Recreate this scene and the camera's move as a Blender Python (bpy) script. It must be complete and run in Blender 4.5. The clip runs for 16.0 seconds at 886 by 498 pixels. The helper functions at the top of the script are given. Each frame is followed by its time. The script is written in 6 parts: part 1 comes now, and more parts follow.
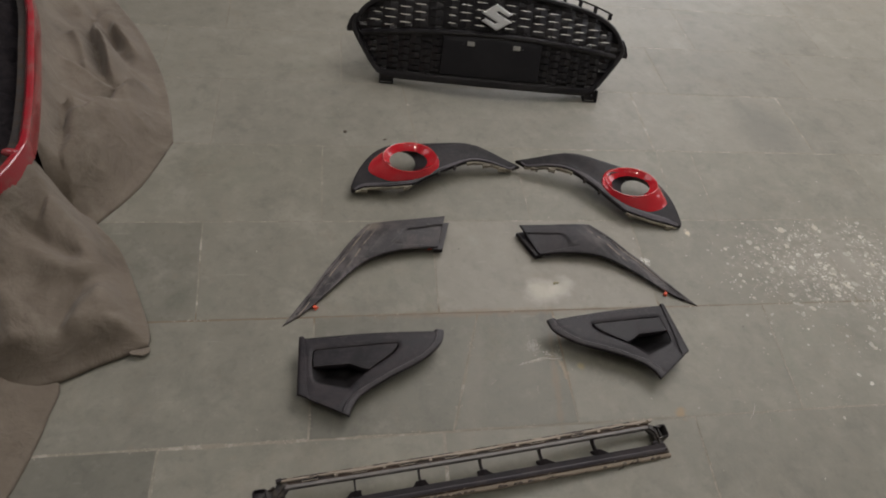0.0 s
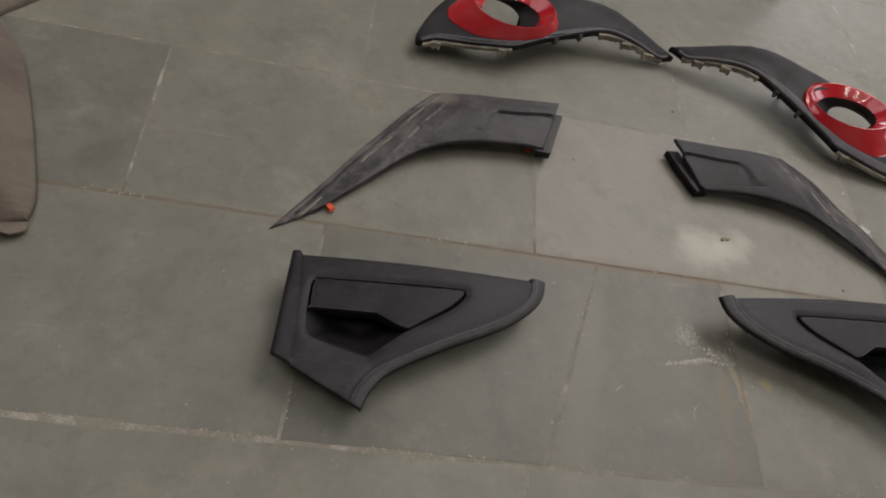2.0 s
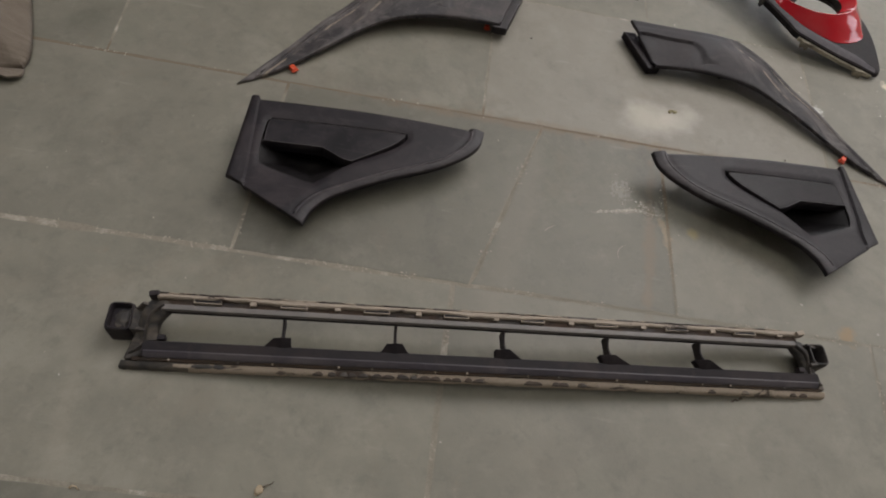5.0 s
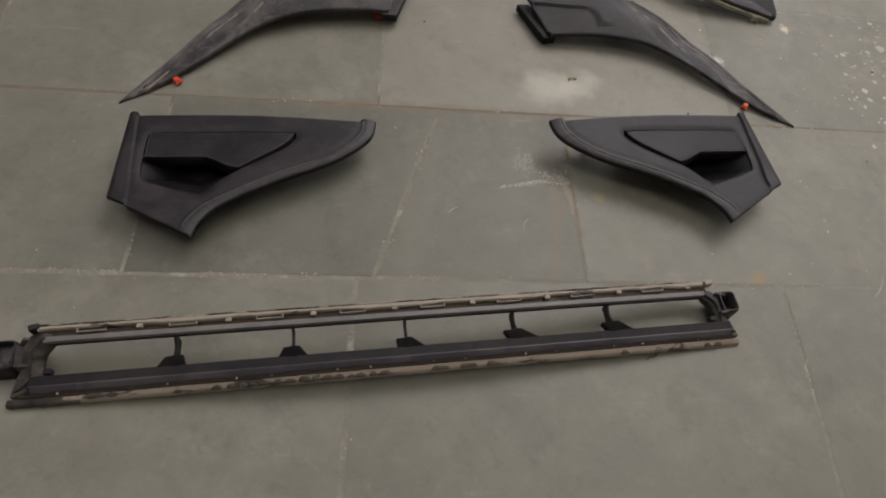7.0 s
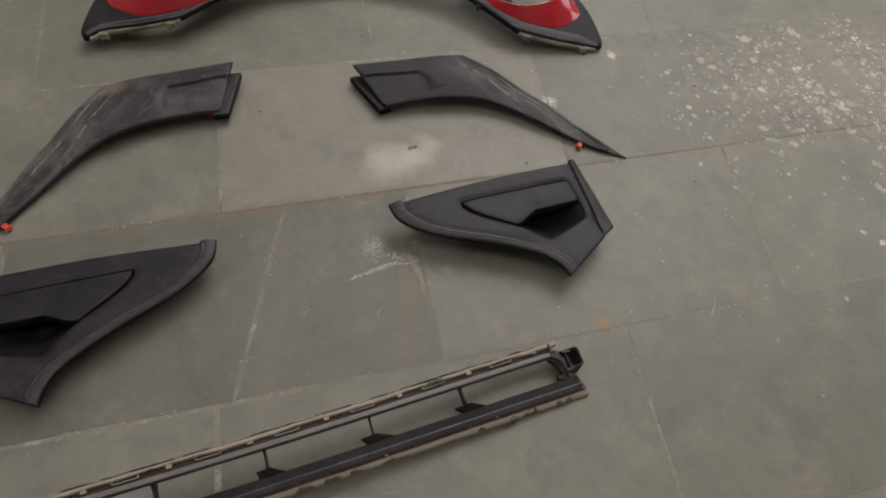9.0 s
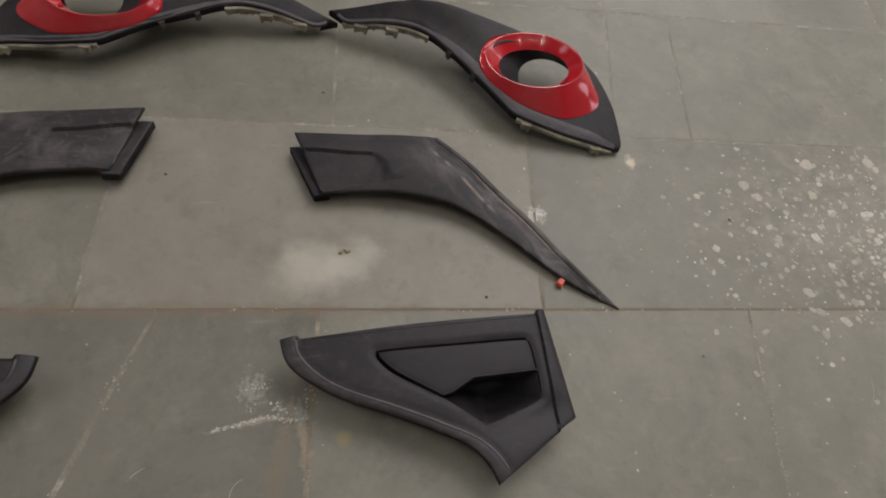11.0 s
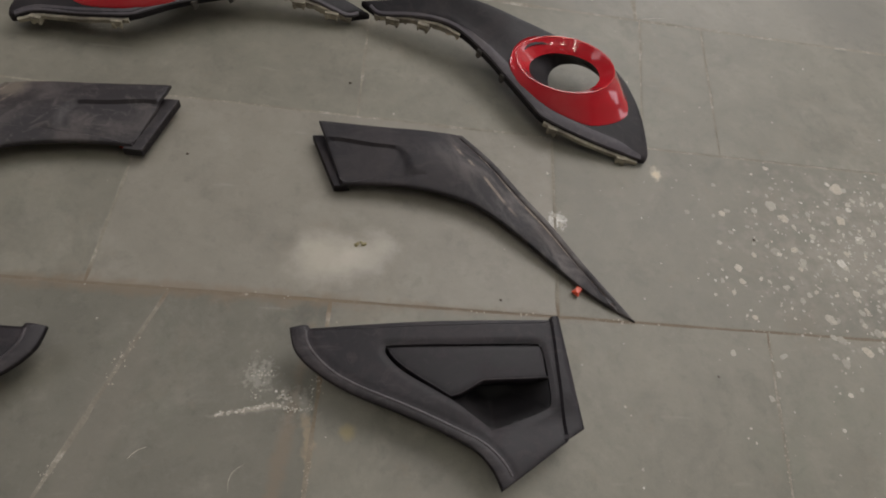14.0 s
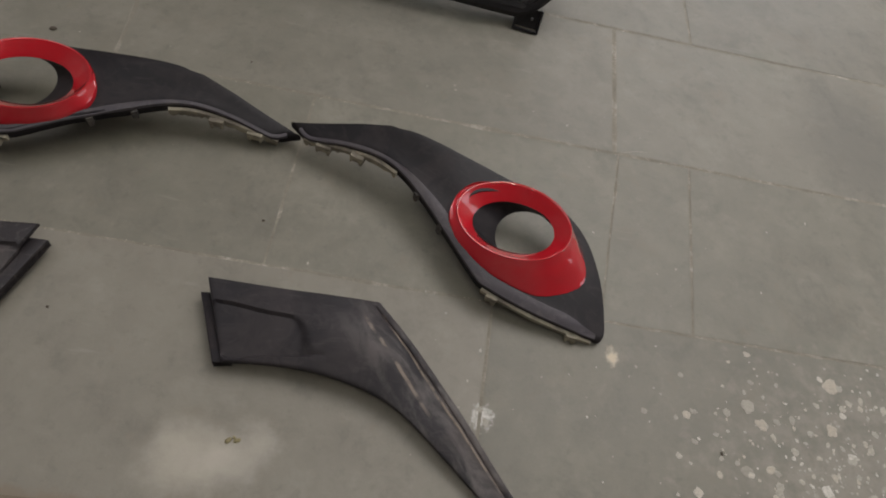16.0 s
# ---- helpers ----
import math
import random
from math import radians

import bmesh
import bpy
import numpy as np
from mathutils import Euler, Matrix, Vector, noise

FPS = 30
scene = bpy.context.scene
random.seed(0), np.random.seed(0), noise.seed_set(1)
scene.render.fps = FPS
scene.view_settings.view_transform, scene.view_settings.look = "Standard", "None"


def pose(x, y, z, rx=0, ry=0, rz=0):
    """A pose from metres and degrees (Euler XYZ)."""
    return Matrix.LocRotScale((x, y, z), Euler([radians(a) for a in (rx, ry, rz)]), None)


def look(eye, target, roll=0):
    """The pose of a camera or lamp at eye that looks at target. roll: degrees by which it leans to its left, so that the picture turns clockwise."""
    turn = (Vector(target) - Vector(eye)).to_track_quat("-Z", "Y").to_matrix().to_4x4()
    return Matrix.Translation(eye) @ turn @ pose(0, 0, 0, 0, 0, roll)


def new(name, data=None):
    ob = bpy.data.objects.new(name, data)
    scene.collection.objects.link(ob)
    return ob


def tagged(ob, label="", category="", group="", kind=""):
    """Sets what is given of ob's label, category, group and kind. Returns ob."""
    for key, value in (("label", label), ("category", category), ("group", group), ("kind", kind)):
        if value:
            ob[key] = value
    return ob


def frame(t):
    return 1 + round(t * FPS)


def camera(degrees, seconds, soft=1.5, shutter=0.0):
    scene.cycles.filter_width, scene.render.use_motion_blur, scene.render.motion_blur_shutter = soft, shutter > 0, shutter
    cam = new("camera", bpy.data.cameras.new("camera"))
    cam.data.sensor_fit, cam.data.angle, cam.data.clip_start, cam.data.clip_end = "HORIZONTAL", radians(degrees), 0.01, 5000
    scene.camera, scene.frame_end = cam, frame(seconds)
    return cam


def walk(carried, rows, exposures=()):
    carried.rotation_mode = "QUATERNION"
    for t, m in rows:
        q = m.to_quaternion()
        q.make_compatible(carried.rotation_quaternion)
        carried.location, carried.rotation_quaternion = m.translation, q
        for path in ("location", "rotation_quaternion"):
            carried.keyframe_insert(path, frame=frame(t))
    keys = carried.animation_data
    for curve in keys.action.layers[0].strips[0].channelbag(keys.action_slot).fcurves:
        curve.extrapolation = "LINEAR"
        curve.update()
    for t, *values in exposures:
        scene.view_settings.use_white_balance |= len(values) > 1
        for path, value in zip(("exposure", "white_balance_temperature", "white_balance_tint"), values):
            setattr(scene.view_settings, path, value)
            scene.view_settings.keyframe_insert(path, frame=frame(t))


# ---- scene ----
cam = camera(71.2, 16.0, soft=1.9)
PATH = [
    (0, (-0.342, -0.824, 1.263), (-0.003, 0.421, -0.265), 11.1),
    (0.5, (-0.364, -0.772, 1.153), (-0.02, 0.452, -0.391), 12.1),
    (1, (-0.347, -0.615, 0.946), (0.004, 0.578, -0.62), 14.5),
    (1.5, (-0.335, -0.531, 0.759), (-0.022, 0.639, -0.832), 17.5),
    (2, (-0.351, -0.51, 0.703), (-0.073, 0.633, -0.915), 19.5),
    (2.5, (-0.389, -0.588, 0.734), (-0.143, 0.53, -0.906), 19.8),
    (3, (-0.412, -0.668, 0.705), (-0.167, 0.428, -0.949), 19.9),
    (3.5, (-0.407, -0.688, 0.671), (-0.174, 0.388, -0.998), 20.0),
    (4, (-0.35, -0.686, 0.69), (-0.152, 0.376, -0.993), 19.0),
    (4.5, (-0.279, -0.687, 0.698), (-0.089, 0.38, -0.983), 18.4),
    (5, (-0.21, -0.689, 0.701), (-0.033, 0.365, -0.99), 16.9),
    (5.2, (-0.195, -0.693, 0.703), (-0.002, 0.362, -0.985), 17.0),
    (7.3, (-0.072, -0.685, 0.697), (0.173, 0.358, -0.992), 11.9),
    (7.5, (-0.046, -0.674, 0.696), (0.212, 0.362, -0.995), 12.1),
    (8, (0.004, -0.65, 0.713), (0.299, 0.379, -0.976), 11.1),
    (8.5, (0.027, -0.63, 0.708), (0.374, 0.384, -0.98), 10.3),
    (9, (0.034, -0.585, 0.822), (0.44, 0.376, -0.885), 10.8),
    (9.5, (0.164, -0.425, 0.79), (0.573, 0.545, -0.911), 8.6),
    (9.7, (0.202, -0.38, 0.776), (0.589, 0.609, -0.918), 8.9),
    (11.8, (0.24, -0.327, 0.722), (0.516, 0.656, -0.997), 16.7),
    (12, (0.242, -0.327, 0.722), (0.514, 0.664, -0.993), 16.7),
    (12.5, (0.237, -0.333, 0.717), (0.509, 0.672, -0.991), 17.2),
    (13, (0.238, -0.336, 0.719), (0.497, 0.666, -0.993), 17.0),
    (13.5, (0.234, -0.334, 0.713), (0.496, 0.664, -1.0), 17.4),
    (14, (0.229, -0.328, 0.715), (0.485, 0.671, -0.999), 17.3),
    (14.5, (0.204, -0.298, 0.732), (0.467, 0.692, -0.986), 17.7),
    (15, (0.242, -0.181, 0.825), (0.495, 0.811, -0.893), 16.7),
    (15.5, (0.293, -0.044, 0.714), (0.545, 0.975, -0.989), 16.4),
    (16, (0.351, -0.073, 0.717), (0.54, 0.982, -0.973), 18.5),
]
walk(cam, [(t, look(eye, target, roll)) for t, eye, target, roll in PATH],
     exposures=[(0.0, -0.02), (1.2, -0.06), (3.0, 0.01), (5.2, 0.04), (8.5, 0.0), (9.5, -0.07), (12.5, -0.08), (14.5, -0.13), (16.0, -0.21)])

# ---------------------------------------------------------------- world and light
world = bpy.data.worlds.new("world")
scene.world = world
world.use_nodes = True
wn = world.node_tree.nodes
sky = wn.new("ShaderNodeTexSky")
sky.sky_type, sky.sun_disc = "NISHITA", False
sky.sun_elevation, sky.sun_rotation = radians(38), radians(25)
wn["Background"].inputs["Strength"].default_value = 0.10
world.node_tree.links.new(sky.outputs["Color"], wn["Background"].inputs["Color"])


def area_lamp(name, eye, target, sx, sy, watts, colour):
    data = bpy.data.lights.new(name, "AREA")
    data.shape, data.size, data.size_y, data.energy, data.color = "RECTANGLE", sx, sy, watts, colour
    ob = new(name, data)
    ob.matrix_world = look(eye, target)
    return ob


# daylight in the openings of the hall; ceiling strip lights are unseen, added fill
area_lamp("daylight_skylight", (2.40, 2.7, 4.63), (2.40, 2.7, 0.0), 3.4, 3.6, 276, (1.0, 0.950, 0.925))
area_lamp("daylight_rooflight", (-2.20, 1.1, 4.63), (-2.20, 1.1, 0.0), 2.6, 3.2, 50, (1.0, 0.955, 0.935))
area_lamp("daylight_opening", (2.6, 4.90, 1.35), (2.2, 0.0, 0.9), 3.0, 2.3, 46, (0.97, 0.96, 1.0))
area_lamp("daylight_window", (4.40, 0.9, 1.75), (0.0, 0.7, 0.6), 2.0, 1.2, 16, (0.98, 0.965, 1.0))
for lx in (-0.5, 0.6, 1.7):
    area_lamp("tube_light_glow", (lx, -1.2, 4.42), (lx, -1.2, 0.0), 0.05, 1.2, 11.0, (1.0, 0.95, 0.87))

# ---------------------------------------------------------------- small tools
def catmull(points, n=6, closed=True):
    """A smooth line through points; a point with a third value of 1 stays a corner."""
    p = [(*q, 0)[:3] for q in points]
    m = len(p)
    out = []
    for i in range(m if closed else m - 1):
        p1, p2 = p[i], p[(i + 1) % m]
        p0 = p[i - 1] if (closed or i > 0) else p1
        p3 = p[(i + 2) % m] if (closed or i + 2 < m) else p2
        t1 = (0.0, 0.0) if p1[2] else ((p2[0] - p0[0]) / 2, (p2[1] - p0[1]) / 2)
        t2 = (0.0, 0.0) if p2[2] else ((p3[0] - p1[0]) / 2, (p3[1] - p1[1]) / 2)
        if p1[2]:
            t1 = ((p2[0] - p1[0]) * 0.6, (p2[1] - p1[1]) * 0.6)
        if p2[2]:
            t2 = ((p2[0] - p1[0]) * 0.6, (p2[1] - p1[1]) * 0.6)
        for k in range(n):
            t = k / n
            a, b, c, d = 2 * t**3 - 3 * t**2 + 1, t**3 - 2 * t**2 + t, -2 * t**3 + 3 * t**2, t**3 - t**2
            out.append((a * p1[0] + b * t1[0] + c * p2[0] + d * t2[0], a * p1[1] + b * t1[1] + c * p2[1] + d * t2[1]))
    if not closed:
        out.append((p[-1][0], p[-1][1]))
    return out


def spaced(line, step, closed=True):
    """The same line with points about step apart."""
    pts = [np.array(q, float) for q in line] + ([np.array(line[0], float)] if closed else [])
    out = []
    for a, b in zip(pts, pts[1:]):
        k = max(1, int(round(np.linalg.norm(b - a) / step)))
        out += [tuple(a + (b - a) * i / k) for i in range(k)]
    if not closed:
        out.append(tuple(pts[-1]))
    return out


def line_distance(xy, line, closed=True):
    xy = np.atleast_2d(np.array(xy, float))
    pts = np.array(line, float)
    a = pts if closed else pts[:-1]
    b = np.roll(pts, -1, 0) if closed else pts[1:]
    best = np.full(len(xy), 1e9)
    for p, q in zip(a, b):
        d = q - p
        t = np.clip(((xy - p) @ d) / max(d @ d, 1e-12), 0, 1)
        best = np.minimum(best, np.hypot(*(xy - p - t[:, None] * d).T))
    return best


def nearest(xy, line):
    """Distance from an open line, and how far along it (0..1) the nearest place lies."""
    pts = np.array(line, float)
    runs = np.r_[0, np.cumsum(np.hypot(*np.diff(pts, axis=0).T))]
    best, along_it = np.full(len(xy), 1e9), np.zeros(len(xy))
    for i, (p, q) in enumerate(zip(pts, pts[1:])):
        d = q - p
        t = np.clip(((xy - p) @ d) / max(d @ d, 1e-12), 0, 1)
        r = np.hypot(*(xy - p - t[:, None] * d).T)
        near = r < best
        best = np.where(near, r, best)
        along_it = np.where(near, (runs[i] + t * (runs[i + 1] - runs[i])) / runs[-1], along_it)
    return best, along_it


def inside(xy, poly):
    xy = np.atleast_2d(np.array(xy, float))
    pts = np.array(poly, float)
    hit = np.zeros(len(xy), bool)
    for (x1, y1), (x2, y2) in zip(pts, np.roll(pts, -1, 0)):
        if y1 == y2:
            continue
        cross = ((y1 > xy[:, 1]) != (y2 > xy[:, 1])) & (xy[:, 0] < (x2 - x1) * (xy[:, 1] - y1) / (y2 - y1) + x1)
        hit ^= cross
    return hit


def smooth(a, b, x):
    t = np.clip((x - a) / (b - a), 0, 1)
    return t * t * (3 - 2 * t)


def heights(controls):
    """A smooth height field (thin plate) through a few control heights (x, y, z)."""
    c = np.array(controls, float)
    n = len(c)

    def kernel(r):
        return np.where(r > 1e-9, r * r * np.log(np.maximum(r, 1e-9)), 0.0)

    a = np.zeros((n + 3, n + 3))
    a[:n, :n] = kernel(np.hypot(c[:, None, 0] - c[None, :, 0], c[:, None, 1] - c[None, :, 1])) + np.eye(n) * 2e-4
    a[:n, n], a[:n, n + 1 : n + 3] = 1, c[:, :2]
    a[n, :n], a[n + 1 : n + 3, :n] = 1, c[:, :2].T
    w = np.linalg.solve(a, np.r_[c[:, 2], 0, 0, 0])

    def field(xy):
        d = np.hypot(xy[:, 0:1] - c[None, :, 0], xy[:, 1:2] - c[None, :, 1])
        return kernel(d) @ w[:n] + w[n] + xy[:, 0] * w[n + 1] + xy[:, 1] * w[n + 2]

    return field


def offset_in(line, dist):
    """A closed line moved inwards by dist, point by point."""
    pts = np.array(line, float)
    t = np.roll(pts, -1, 0) - np.roll(pts, 1, 0)
    t /= np.maximum(np.hypot(t[:, 0], t[:, 1]), 1e-9)[:, None]
    area = 0.5 * np.sum(pts[:, 0] * np.roll(pts[:, 1], -1) - np.roll(pts[:, 0], -1) * pts[:, 1])
    n = np.stack([-t[:, 1], t[:, 0]], 1) * (1 if area > 0 else -1)
    return pts + n * dist


def beside(line, dist, outline, margin=0.006):
    """An open line moved sideways by dist (to its right), as far as it stays within an outline."""
    pts = np.array(spaced(line, 0.005, False), float)
    t = np.gradient(pts, axis=0)
    t /= np.maximum(np.hypot(t[:, 0], t[:, 1]), 1e-9)[:, None]
    pts = pts + np.stack([t[:, 1], -t[:, 0]], 1) * dist
    ok = inside(pts, outline) & (line_distance(pts, outline) > margin)
    return [tuple(p) for p in pts[ok]]


def sharpen(bm, degrees=38):
    bm.normal_update()
    for f in bm.faces:
        f.smooth = True
    for e in bm.edges:
        e.smooth = len(e.link_faces) == 2 and e.calc_face_angle(0) < radians(degrees)


def plate(outline, zf, step=0.007, edge=0.004, skirt=0.02, floor=0.0, thick=0.0025, holes=(), lines=()):
    """A moulded shell: a height field over an outline, with rounded edges, a skirt and an inner side."""
    from mathutils.geometry import delaunay_2d_cdt

    outline = spaced(outline, step)
    holes = [spaced(h, step) for h in holes]
    loops = [outline, *holes]
    fixed, edges = [], []
    for lp in loops:
        s = len(fixed)
        fixed += lp
        edges += [(s + i, s + (i + 1) % len(lp)) for i in range(len(lp))]
    for ln in lines:
        if len(ln) < 2:
            continue
        s = len(fixed)
        fixed += ln
        edges += [(s + i, s + i + 1) for i in range(len(ln) - 1)]
    o = np.array(outline)
    free = []
    for d in (edge * 0.3, edge):
        free += list(map(tuple, offset_in(outline, d)))
    gx = np.arange(o[:, 0].min(), o[:, 0].max(), step)
    gy = np.arange(o[:, 1].min(), o[:, 1].max(), step * 0.87)
    grid = [(x + (step / 2 if j % 2 else 0), y) for j, y in enumerate(gy) for x in gx]
    rim = np.array(free)
    ok = inside(rim, outline) & (line_distance(rim, outline) > edge * 0.25)
    for h in holes:
        ok &= ~inside(rim, h) & (line_distance(rim, h) > step * 0.3)
    free = [tuple(p) for p in rim[ok]]
    grid = np.array(grid)
    ok = inside(grid, outline) & (line_distance(grid, outline) > edge + step * 0.4)
    for h in holes:
        ok &= ~inside(grid, h) & (line_distance(grid, h) > step * 0.4)
    for ln in lines:
        ok &= (line_distance(grid, ln, False) > step * 0.45) if len(ln) > 1 else True
    free += [tuple(p) for p in grid[ok]]
    vs, _, fs, ov, _, _ = delaunay_2d_cdt([Vector(p) for p in fixed + free], edges, [], 0, 1e-6)
    xy = np.array([tuple(v) for v in vs])
    tri = np.array([tuple(f) for f in fs if len(f) == 3])
    mid = xy[tri].mean(1)
    keep = inside(mid, outline)
    for h in holes:
        keep &= ~inside(mid, h)
    tri = tri[keep]
    d = line_distance(xy, outline)
    z = zf(xy)
    k = np.clip(1 - d / edge, 0, 1)
    z = z - edge * 0.8 * (1 - np.sqrt(np.maximum(0, 1 - k * k)))
    bm = bmesh.new()
    top = [bm.verts.new((*p, h)) for p, h in zip(xy, z)]
    low = [bm.verts.new((*p, h - thick)) for p, h in zip(xy, z)]
    edge_use = {}
    for a, b, c in tri:
        p, q, r = xy[a], xy[b], xy[c]
        if (q[0] - p[0]) * (r[1] - p[1]) - (q[1] - p[1]) * (r[0] - p[0]) < 0:
            b, c = c, b
        bm.faces.new((top[a], top[b], top[c]))
        bm.faces.new((low[c], low[b], low[a]))
        for e in ((a, b), (b, c), (c, a)):
            edge_use[e] = True
    border = [e for e in edge_use if (e[1], e[0]) not in edge_use]
    outer, inner = {}, {}
    for a, b in border:
        for v in (a, b):
            if v not in outer:
                zb = max(floor, z[v] - skirt)
                outer[v] = bm.verts.new((*xy[v], min(zb, z[v] - thick * 0.5)))
    for a, b in border:
        bm.faces.new((top[b], top[a], outer[a], outer[b]))
        bm.faces.new((outer[b], outer[a], low[a], low[b]))
    for v in list(bm.verts):
        if not v.link_faces:
            bm.verts.remove(v)
    sharpen(bm)
    return bm


def sweep(path, section, up=(0, 0, 1), closed=False, caps=True):
    """A section, of (sideways, upwards) pairs, drawn along a path of points; both may vary: section may be a function of 0..1."""
    pts = [Vector(p) for p in path]
    n = len(pts)
    bm = bmesh.new()
    rings = []
    for i, p in enumerate(pts):
        a = pts[i - 1] if (i or closed) else p
        b = pts[(i + 1) % n] if (i + 1 < n or closed) else p
        along = (b - a).normalized()
        side = along.cross(Vector(up)).normalized()
        rise = side.cross(along).normalized()
        sec = section(i / max(1, n - 1)) if callable(section) else section
        rings.append([bm.verts.new(p + side * s + rise * h) for s, h in sec])
    m = len(rings[0])
    for i in range(n if closed else n - 1):
        r, q = rings[i], rings[(i + 1) % n]
        for k in range(m):
            bm.faces.new((r[k], r[(k + 1) % m], q[(k + 1) % m], q[k]))
    if caps and not closed:
        bm.faces.new(rings[0][::-1])
        bm.faces.new(rings[-1])
    bmesh.ops.recalc_face_normals(bm, faces=bm.faces)
    sharpen(bm)
    return bm


def loft(rings, close_ends=False):
    """Skin over rings of equal length."""
    bm = bmesh.new()
    vv = [[bm.verts.new(p) for p in r] for r in rings]
    m = len(vv[0])
    for r, q in zip(vv, vv[1:]):
        for k in range(m):
            bm.faces.new((r[k], r[(k + 1) % m], q[(k + 1) % m], q[k]))
    if close_ends:
        bm.faces.new(vv[0][::-1])
        bm.faces.new(vv[-1])
    bmesh.ops.recalc_face_normals(bm, faces=bm.faces)
    sharpen(bm, 50)
    return bm


def box(bm, x0, y0, z0, x1, y1, z1, bevel=0.0, turn=None):
    made = bmesh.ops.create_cube(bm, size=1)["verts"]
    for v in made:
        v.co = Vector((x0 + (v.co.x + 0.5) * (x1 - x0), y0 + (v.co.y + 0.5) * (y1 - y0), z0 + (v.co.z + 0.5) * (z1 - z0)))
    if bevel:
        es = list({e for v in made for e in v.link_edges})
        made = bmesh.ops.bevel(bm, geom=es, offset=bevel, segments=2, affect="EDGES", profile=0.6)["verts"]
    if turn is not None:
        bmesh.ops.transform(bm, matrix=turn, verts=made)
    return made


def merge(bm, other, m=None):
    """Adds another bmesh to bm and frees it."""
    me = bpy.data.meshes.new("joined")
    if m is not None:
        other.transform(m)
    other.to_mesh(me)
    other.free()
    bm.from_mesh(me)
    bpy.data.meshes.remove(me)


def thing(name, m, label, category, group="", kind=""):
    ob = new(name)
    ob.empty_display_size = 0.05
    ob.matrix_world = m
    return tagged(ob, label, category, group, kind)


def part(name, bm, material, parent=None, label=""):
    me = bpy.data.meshes.new(name)
    bm.to_mesh(me)
    bm.free()
    me.materials.append(material)
    ob = new(name, me)
    if parent is not None:
        ob.parent = parent
    if label:
        ob["label"] = label
    return ob


# ---------------------------------------------------------------- materials
def material(name, roughness=0.5, metallic=0.0):
    m = bpy.data.materials.new(name)
    m.use_nodes = True
    b = m.node_tree.nodes["Principled BSDF"]
    b.inputs["Roughness"].default_value = roughness
    b.inputs["Metallic"].default_value = metallic
    return m, m.node_tree.nodes, m.node_tree.links, b


def node(nodes, kind, **values):
    n = nodes.new(kind)
    for k, v in values.items():
        n.inputs[k].default_value = v
    return n


def noise_node(nodes, links, scale, detail=4, rough=0.55, vec=None, distort=0.0):
    n = node(nodes, "ShaderNodeTexNoise", Scale=scale, Detail=detail, Roughness=rough, Distortion=distort)
    if vec is not None:
        links.new(vec, n.inputs["Vector"])
    return n.outputs["Fac"]


def ramp(nodes, links, fac, stops):
    r = nodes.new("ShaderNodeValToRGB")
    els = r.color_ramp.elements
    els[0].position, els[0].color = stops[0][0], (*stops[0][1], 1)
    els[1].position, els[1].color = stops[-1][0], (*stops[-1][1], 1)
    for p, c in stops[1:-1]:
        e = els.new(p)
        e.color = (*c, 1)
    links.new(fac, r.inputs["Fac"])
    return r.outputs["Color"]


def mix(nodes, links, fac, a, b, mode="MIX"):
    n = nodes.new("ShaderNodeMix")
    n.data_type, n.blend_type = "RGBA", mode
    for sock, v in ((n.inputs[0], fac), (n.inputs[6], a), (n.inputs[7], b)):
        if isinstance(v, (int, float)):
            sock.default_value = v
        elif isinstance(v, tuple):
            sock.default_value = (*v, 1)
        else:
            links.new(v, sock)
    return n.outputs[2]


def math_node(nodes, links, op, a, b=None, c=None, clamp=False):
    n = nodes.new("ShaderNodeMath")
    n.operation, n.use_clamp = op, clamp
    for sock, v in zip(n.inputs, (a, b, c)):
        if v is None:
            continue
        if isinstance(v, (int, float)):
            sock.default_value = v
        else:
            links.new(v, sock)
    return n.outputs[0]


def bump(nodes, links, bsdf, height, strength, distance):
    n = node(nodes, "ShaderNodeBump", Strength=strength, Distance=distance)
    links.new(height, n.inputs["Height"])
    links.new(n.outputs["Normal"], bsdf.inputs["Normal"])


def step_range(nodes, links, fac, a, b):
    n = node(nodes, "ShaderNodeMapRange")
    n.interpolation_type = "SMOOTHSTEP"
    n.inputs["From Min"].default_value, n.inputs["From Max"].default_value = a, b
    links.new(fac, n.inputs["Value"])
    return n.outputs["Result"]


def spot(nodes, links, pos, centre, radius, squash=(1, 1), turn=0.0, ragged=0.5, scale=30):
    """0..1: inside a ragged spot on the floor, its edge broken by noise."""
    mp = nodes.new("ShaderNodeMapping")
    mp.vector_type = "TEXTURE"
    mp.inputs["Location"].default_value = (*centre, 0)
    mp.inputs["Rotation"].default_value = (0, 0, radians(turn))
    mp.inputs["Scale"].default_value = (radius * squash[0], radius * squash[1], 1)
    links.new(pos, mp.inputs["Vector"])
    ln = nodes.new("ShaderNodeVectorMath")
    ln.operation = "LENGTH"
    links.new(mp.outputs["Vector"], ln.inputs[0])
    nz = noise_node(nodes, links, scale, 5, 0.6, pos)
    d = math_node(nodes, links, "MULTIPLY_ADD", math_node(nodes, links, "SUBTRACT", nz, 0.5), ragged * 3, ln.outputs["Value"])
    n = node(nodes, "ShaderNodeMapRange")
    n.interpolation_type = "SMOOTHSTEP"
    n.inputs["From Min"].default_value, n.inputs["From Max"].default_value = 1.35, 0.25
    links.new(d, n.inputs["Value"])
    return n.outputs["Result"]


